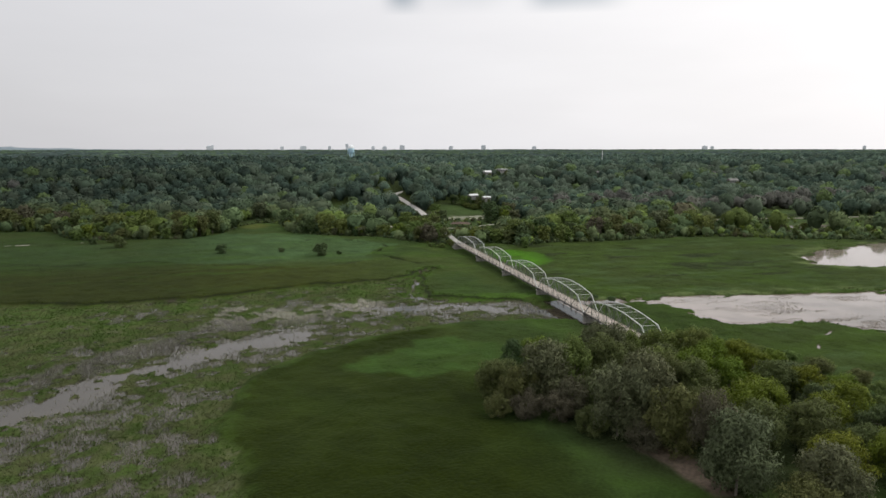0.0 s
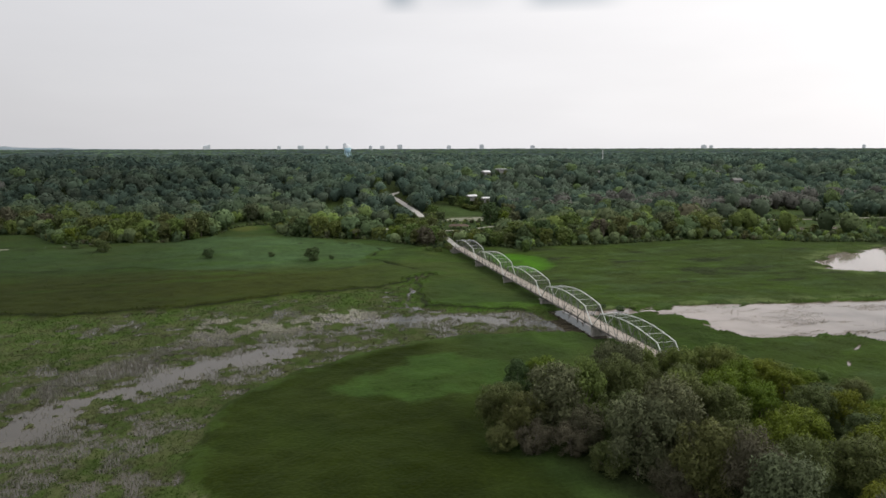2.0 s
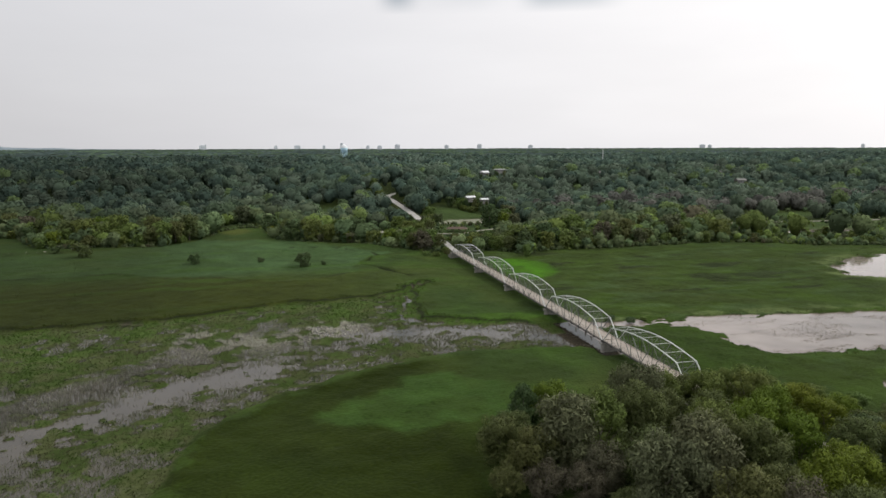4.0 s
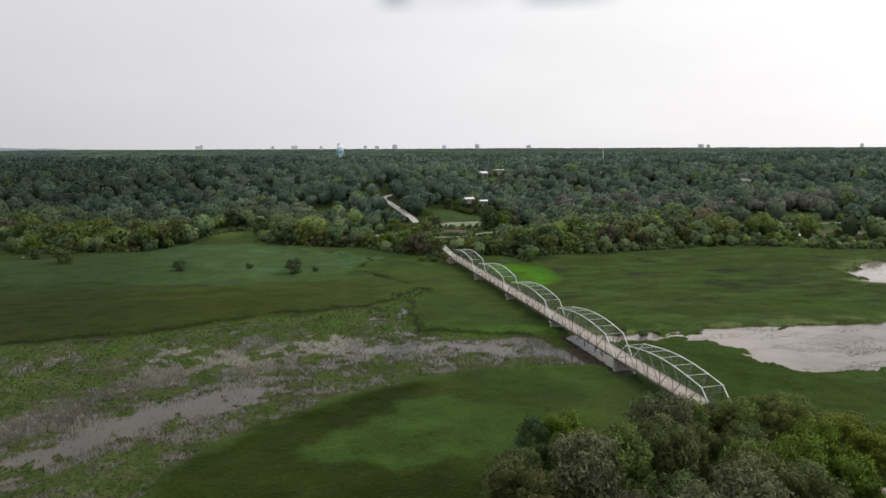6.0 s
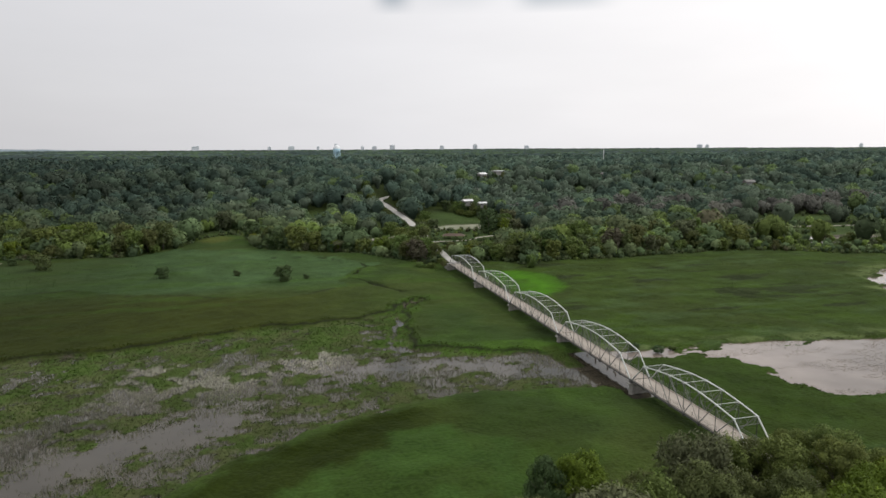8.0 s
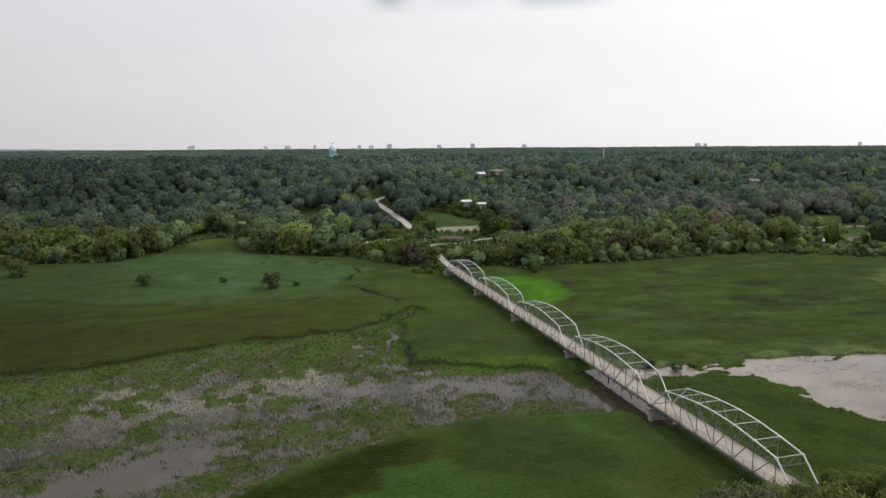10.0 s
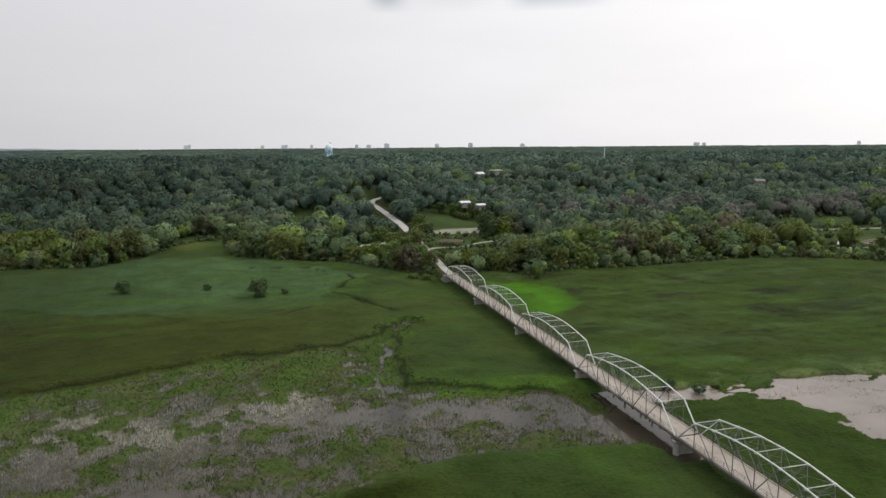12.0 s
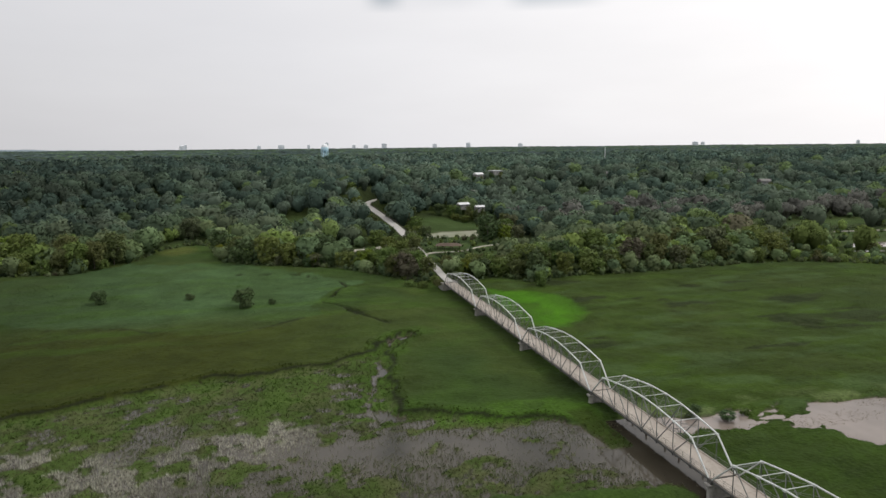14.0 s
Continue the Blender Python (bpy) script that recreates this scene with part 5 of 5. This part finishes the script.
roof_at(330, 700, 37.5, 16, 9, 4, 5, M_siding, "low grey house among far trees")


def picnic_shelter():
    """An open timber shelter: posts under a brown hipped roof."""
    ob = empty("picnic_shelter")
    for x in (-7.5, -2.5, 2.5, 7.5):
        for y in (-2.6, 2.6):
            part("post", beam_bm((x, y, -0.5), (x, y, 2.6), 0.25, 0.25), M_wood, ob)
    bm = bmesh.new()
    pts = [bm.verts.new(p) for p in ((-9, -4, 2.5), (9, -4, 2.5), (9, 4, 2.5), (-9, 4, 2.5), (-6, 0, 4.2), (6, 0, 4.2))]
    for f in ((0, 1, 5, 4), (2, 3, 4, 5), (0, 4, 3), (1, 2, 5), (3, 2, 1, 0)):
        bm.faces.new([pts[i] for i in f])
    part("roof", bm, M_wood, ob, "dark brown timber roof")
    ob.matrix_world = pose(33, 381, base_z(33, 381), rz=-18)
    return tagged(ob, "dark brown open timber shelter beside the trail", "shelter")


picnic_shelter()


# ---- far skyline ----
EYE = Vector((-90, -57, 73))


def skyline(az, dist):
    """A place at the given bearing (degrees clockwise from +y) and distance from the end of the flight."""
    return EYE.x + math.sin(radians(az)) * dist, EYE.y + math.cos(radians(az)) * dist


def tower_block(az, dist, w, d, top, storeys, label):
    """A slab block with rows of window bands and a roof plant room."""
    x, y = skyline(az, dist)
    ob = empty("tower_block")
    top = 73 + (top - 73) * 0.62
    h = top - 40
    part("body", box_bm((-w / 2, -d / 2, 0), (w / 2, d / 2, h), 0.3), M_tower_wall, ob)
    for i in range(storeys):
        z = h * (0.3 + 0.68 * (i + 0.3) / storeys)
        part("window_band", box_bm((-w / 2 + 1, -d / 2 - 0.4, z), (w / 2 - 1, -d / 2 + 0.2, z + h * 0.3 / storeys), 0.05), M_band, ob)
    part("plant_room", box_bm((-w * 0.2, -d * 0.2, h + 0.01), (w * 0.15, d * 0.2, h + 4), 0.2), M_tower_wall, ob)
    ob.matrix_world = pose(x, y, 40, rz=-az)
    return tagged(ob, label, "tower block", "far skyline")


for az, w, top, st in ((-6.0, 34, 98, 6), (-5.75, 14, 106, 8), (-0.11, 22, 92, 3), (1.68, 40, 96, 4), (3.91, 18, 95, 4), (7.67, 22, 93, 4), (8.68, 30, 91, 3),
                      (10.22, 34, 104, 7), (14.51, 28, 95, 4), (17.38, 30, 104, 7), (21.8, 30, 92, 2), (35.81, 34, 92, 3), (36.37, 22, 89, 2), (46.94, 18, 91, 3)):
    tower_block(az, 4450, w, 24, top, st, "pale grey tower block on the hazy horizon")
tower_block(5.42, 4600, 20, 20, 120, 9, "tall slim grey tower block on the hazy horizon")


def water_tower(az, dist):
    """A legged water tower: tank of turned profile, riser and six braced legs."""
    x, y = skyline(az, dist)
    ob = empty("water_tower")
    prof = [(0.1, 42.0), (4.0, 41.2), (8.0, 38.5), (10.0, 34.5), (10.2, 30.5), (8.5, 27.0), (5.0, 24.6), (1.5, 23.8)]
    for name, rows, mat in (("tank_top", prof[:4], M_tank_top), ("tank", prof[3:], M_tank)):
        bm = bmesh.new()
        rings = [[bm.verts.new((r * math.cos(a), r * math.sin(a), z)) for a in (2 * math.pi * i / 24 for i in range(24))] for r, z in rows]
        for p, q in zip(rings, rings[1:]):
            for i in range(24):
                bm.faces.new((p[i], q[i], q[(i + 1) % 24], p[(i + 1) % 24]))
        part(name, bm, mat, ob)
    bm = bmesh.new()
    bmesh.ops.create_cone(bm, segments=16, cap_ends=True, radius1=1.6, radius2=1.6, depth=34)
    bmesh.ops.translate(bm, verts=bm.verts, vec=(0, 0, 7))
    part("riser", bm, M_tank, ob)
    for i in range(6):
        a, b = math.pi * i / 3, math.pi * (i + 1) / 3
        foot, head = Vector((11 * math.cos(a), 11 * math.sin(a), 0)), Vector((9.6 * math.cos(a), 9.6 * math.sin(a), 29))
        part("leg", beam_bm(foot, head, 1.2, 1.2), M_tank, ob)
        part("brace", beam_bm(foot.lerp(head, 0.55), Vector((10.2 * math.cos(b), 10.2 * math.sin(b), 12)), 0.5, 0.5), M_tank, ob)
    ob.matrix_world = Matrix.LocRotScale((x, y, 34), None, (0.80, 0.80, 1.12))
    return tagged(ob, "light blue water tower with a white cap above trees", "water tower")


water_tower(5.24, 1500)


def radio_mast(az, dist, base, top):
    """A slim lattice mast with a dish arm."""
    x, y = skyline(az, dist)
    ob = empty("radio_mast")
    for i in range(3):
        a = 2 * math.pi * i / 3
        part("leg", beam_bm((0.9 * math.cos(a), 0.9 * math.sin(a), 0), (0.5 * math.cos(a), 0.5 * math.sin(a), top - base), 0.35, 0.35), M_roof, ob)
    for k in range(8):
        z = (top - base) * k / 8
        a = 2 * math.pi * (k % 3) / 3
        b = a + 2 * math.pi / 3
        part("brace", beam_bm((0.8 * math.cos(a), 0.8 * math.sin(a), z), (0.8 * math.cos(b), 0.8 * math.sin(b), z + (top - base) / 8), 0.2, 0.2), M_roof, ob)
    part("antenna", beam_bm((0, 0, (top - base) * 0.75), (0, 0, top - base + 6), 0.9, 0.9), M_roof, ob)
    ob.matrix_world = pose(x, y, base)
    return tagged(ob, "slim white lattice radio mast above the trees", "mast")


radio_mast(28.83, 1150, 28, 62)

# low hills along the horizon
hx = np.radians(np.linspace(-62, 34, 260))
ridge = 48 + 20 * fbm(hx * 900, hx * 0, 60, 301, 4) + 24 * np.exp(-(((np.degrees(hx) - 21) / 7.5) ** 2)) * (0.6 + 0.6 * fbm(hx * 900, hx * 0 + 50, 25, 311, 3))
verts, faces = [], []
for i, (a, top) in enumerate(zip(hx, ridge)):
    for r, z in ((4620, 20), (4700, top * 0.9), (4800, top), (4950, 20)):
        verts.append((-90 - r * math.sin(a), -57 + r * math.cos(a), z))
    if i:
        o = (i - 1) * 4
        faces += [(o + k, o + 4 + k, o + 5 + k, o + 1 + k) for k in range(3)]
# distance haze painted into the colour of the hills
M_hills = plain("haze_blue_far_woods", (0.17, 0.215, 0.24), (0.23, 0.28, 0.31), 0.02, 0.95)
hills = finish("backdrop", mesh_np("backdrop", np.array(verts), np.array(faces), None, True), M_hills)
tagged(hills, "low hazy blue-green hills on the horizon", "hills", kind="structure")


# ---- reeds and grass ----
def tufts(name, xs, ys, zs, tint, high, wide, blades, lean, seed, label, flat=True):
    """Blades standing in tufts: every blade a narrow bent triangle."""
    g = np.random.RandomState(seed)
    n = len(xs)
    a = g.rand(n, blades) * 2 * np.pi
    h = high[:, None] * (0.6 + 0.7 * g.rand(n, blades))
    w = wide[:, None] * (0.6 + 0.8 * g.rand(n, blades))
    off = (0.25 * g.rand(n, blades) + 0.05) * high[:, None]
    bx, by = xs[:, None] + np.cos(a) * off, ys[:, None] + np.sin(a) * off
    tx, ty = bx + np.cos(a) * h * lean * g.rand(n, blades), by + np.sin(a) * h * lean * g.rand(n, blades)
    b = a + np.pi / 2 if flat else g.rand(n, blades) * np.pi
    z0 = np.broadcast_to(zs[:, None], a.shape)
    v = np.stack([np.stack([bx - np.cos(b) * w, by - np.sin(b) * w, z0], -1), np.stack([bx + np.cos(b) * w, by + np.sin(b) * w, z0], -1), np.stack([tx, ty, z0 + h], -1)], 2).reshape(-1, 3)
    f = np.arange(len(v)).reshape(-1, 3)
    tri = v.reshape(-1, 3, 3)
    nz = np.cross(tri[:, 1] - tri[:, 0], tri[:, 2] - tri[:, 0])[:, 2] < 0
    tri[nz] = tri[nz][:, [1, 0, 2]]
    v = tri.reshape(-1, 3)
    up = np.tile(np.array((0.0, 0.0, 1.0)), (len(v), 1)) if flat else None
    t = np.repeat(tint * (0.75 + 0.5 * g.rand(n, 1)), blades * 3, 0)
    ob = finish(name, mesh_np(name, v, f, t, flat, up), M_blade)
    return tagged(ob, label, "reeds", kind="stuff")


g = np.random.RandomState(17)
N = 560000
rx, ry = g.uniform(-310, 330, N), g.uniform(-95, 330, N)
dist = np.hypot(rx + 100, np.maximum(ry + 60, 0)) + np.maximum(-60 - ry, 0) * 0.3
ok = (g.rand(N) < np.clip((150 / np.maximum(dist, 60)) ** 1.3, 0, 1)) & (ry < bank_y(rx) + 4)
rx, ry, dist = rx[ok], ry[ok], dist[ok]
rz, rt, reed, stand, thin, edge = marsh(rx, ry)
u = g.rand(len(rx))
m = (reed > 0.5) & (u < 0.56) & (np.abs(rx) > np.where((ry > -2) & (ry < 262), 3.0, 0))
grow = 0.9 + np.clip((dist[m] - 120) / 260, 0, 1) * 0.6
tufts("reed_bed", rx[m], ry[m], rz[m] - 0.1, rt[m] * 1.3, 0.22 * grow, 0.10 * grow, 3, 3.2, 21, "dense green marsh reeds and sedges")
keep_x, keep_y, keep_d, keep_rest = rx, ry, dist, (rz, rt, reed, stand, thin, edge, u)
N = 420000
sx, sy = g.uniform(-260, 6, N), g.uniform(-60, 185, N)
sd = np.hypot(sx + 100, np.maximum(sy + 60, 0))
ok = g.rand(N) < np.clip((150 / np.maximum(sd, 60)) ** 1.3, 0, 1)
rx, ry, dist = np.r_[rx, sx[ok]], np.r_[ry, sy[ok]], np.r_[dist, sd[ok]]
stand = np.r_[stand, marsh(sx[ok], sy[ok])[3]]
lx, ly = g.uniform(20, 190, 90000), g.uniform(0, 95, 90000)
rx, ry, dist = np.r_[rx, lx], np.r_[ry, ly], np.r_[dist, np.hypot(lx + 100, ly + 60)]
stand = np.r_[stand, marsh(lx, ly)[3]]
u = np.r_[u, g.rand(len(rx) - len(u))]
m = (stand > 0) & (u < stand)
mix = np.clip(1.27 - stand[m][:, None] + 0.9 * (g.rand(m.sum(), 1) - 0.6), 0, 1)
col = np.array((0.095, 0.145, 0.035)) * (1 - mix) + np.array((0.22, 0.215, 0.155)) * mix
lk = (rx[m] > 14)[:, None]
col = np.where(lk, np.array((0.19, 0.165, 0.12)) * (0.6 + 0.8 * g.rand(m.sum(), 1)), col)
far_ = 0.9 + np.clip((dist - 120) / 260, 0, 1) * 0.6
dead = step(-4, 6, inside(rx[m], ry[m], PALE_REED))
col = np.where(lk, col, col * (1 - 0.75 * dead[:, None]) + np.array((0.52, 0.50, 0.43)) * (0.38 + 0.72 * step(65, 108, ry[m]))[:, None] * 0.75 * dead[:, None])
tall = (0.42 + 0.45 * g.rand(m.sum())) * far_[m] * (1 + 0.7 * dead)
tall = np.where(lk[:, 0], tall * 0.35, tall * np.where(ry[m] > 75, 0.9, 1.0))
tufts("sparse_reeds", rx[m], ry[m], np.full(m.sum(), -0.05), col, tall, 0.05 * far_[m], 3, 0.4, 22, "thin grey-green reeds standing in shallow water", False)
rx, ry, dist = keep_x, keep_y, keep_d
rz, rt, reed, stand, thin, edge, u = keep_rest
far_ = far_[:len(rx)]
m = (thin > 0.5) & (reed > 0.5) & (u < 0.85)
k = vnoise(rx[m], ry[m], 3.5, 401)[:, None]
j = (vnoise(rx[m], ry[m], 9, 411) > 0.68)[:, None]
col = np.where(j, np.array((0.046, 0.084, 0.014)), np.array((0.050, 0.076, 0.016)) * (1 - k) + np.array((0.135, 0.13, 0.075)) * k)
tufts("mixed_sedges", rx[m], ry[m], rz[m] - 0.1, col, (0.4 + 0.3 * g.rand(m.sum())) * far_[m], 0.08 * far_[m], 4, 0.9, 23, "mixed green and straw-coloured sedges in the wet marsh", False)
m = (edge > 0.25) & (u < edge * 0.8)
tufts("tall_reeds", rx[m], ry[m], rz[m] - 0.1, np.where((rx[m] > 8)[:, None], np.where((ry[m] > 78)[:, None], GREEN_LUSH * 0.9 + STRAW * 0.42, REED_DARK * 1.1 + STRAW * 0.15), REED_DARK * 1.15), (0.34 + 0.3 * g.rand(m.sum())) * far_[m], 0.055 * far_[m], 7, 0.35, 24, "tall dark green reeds along the bed edges", False)
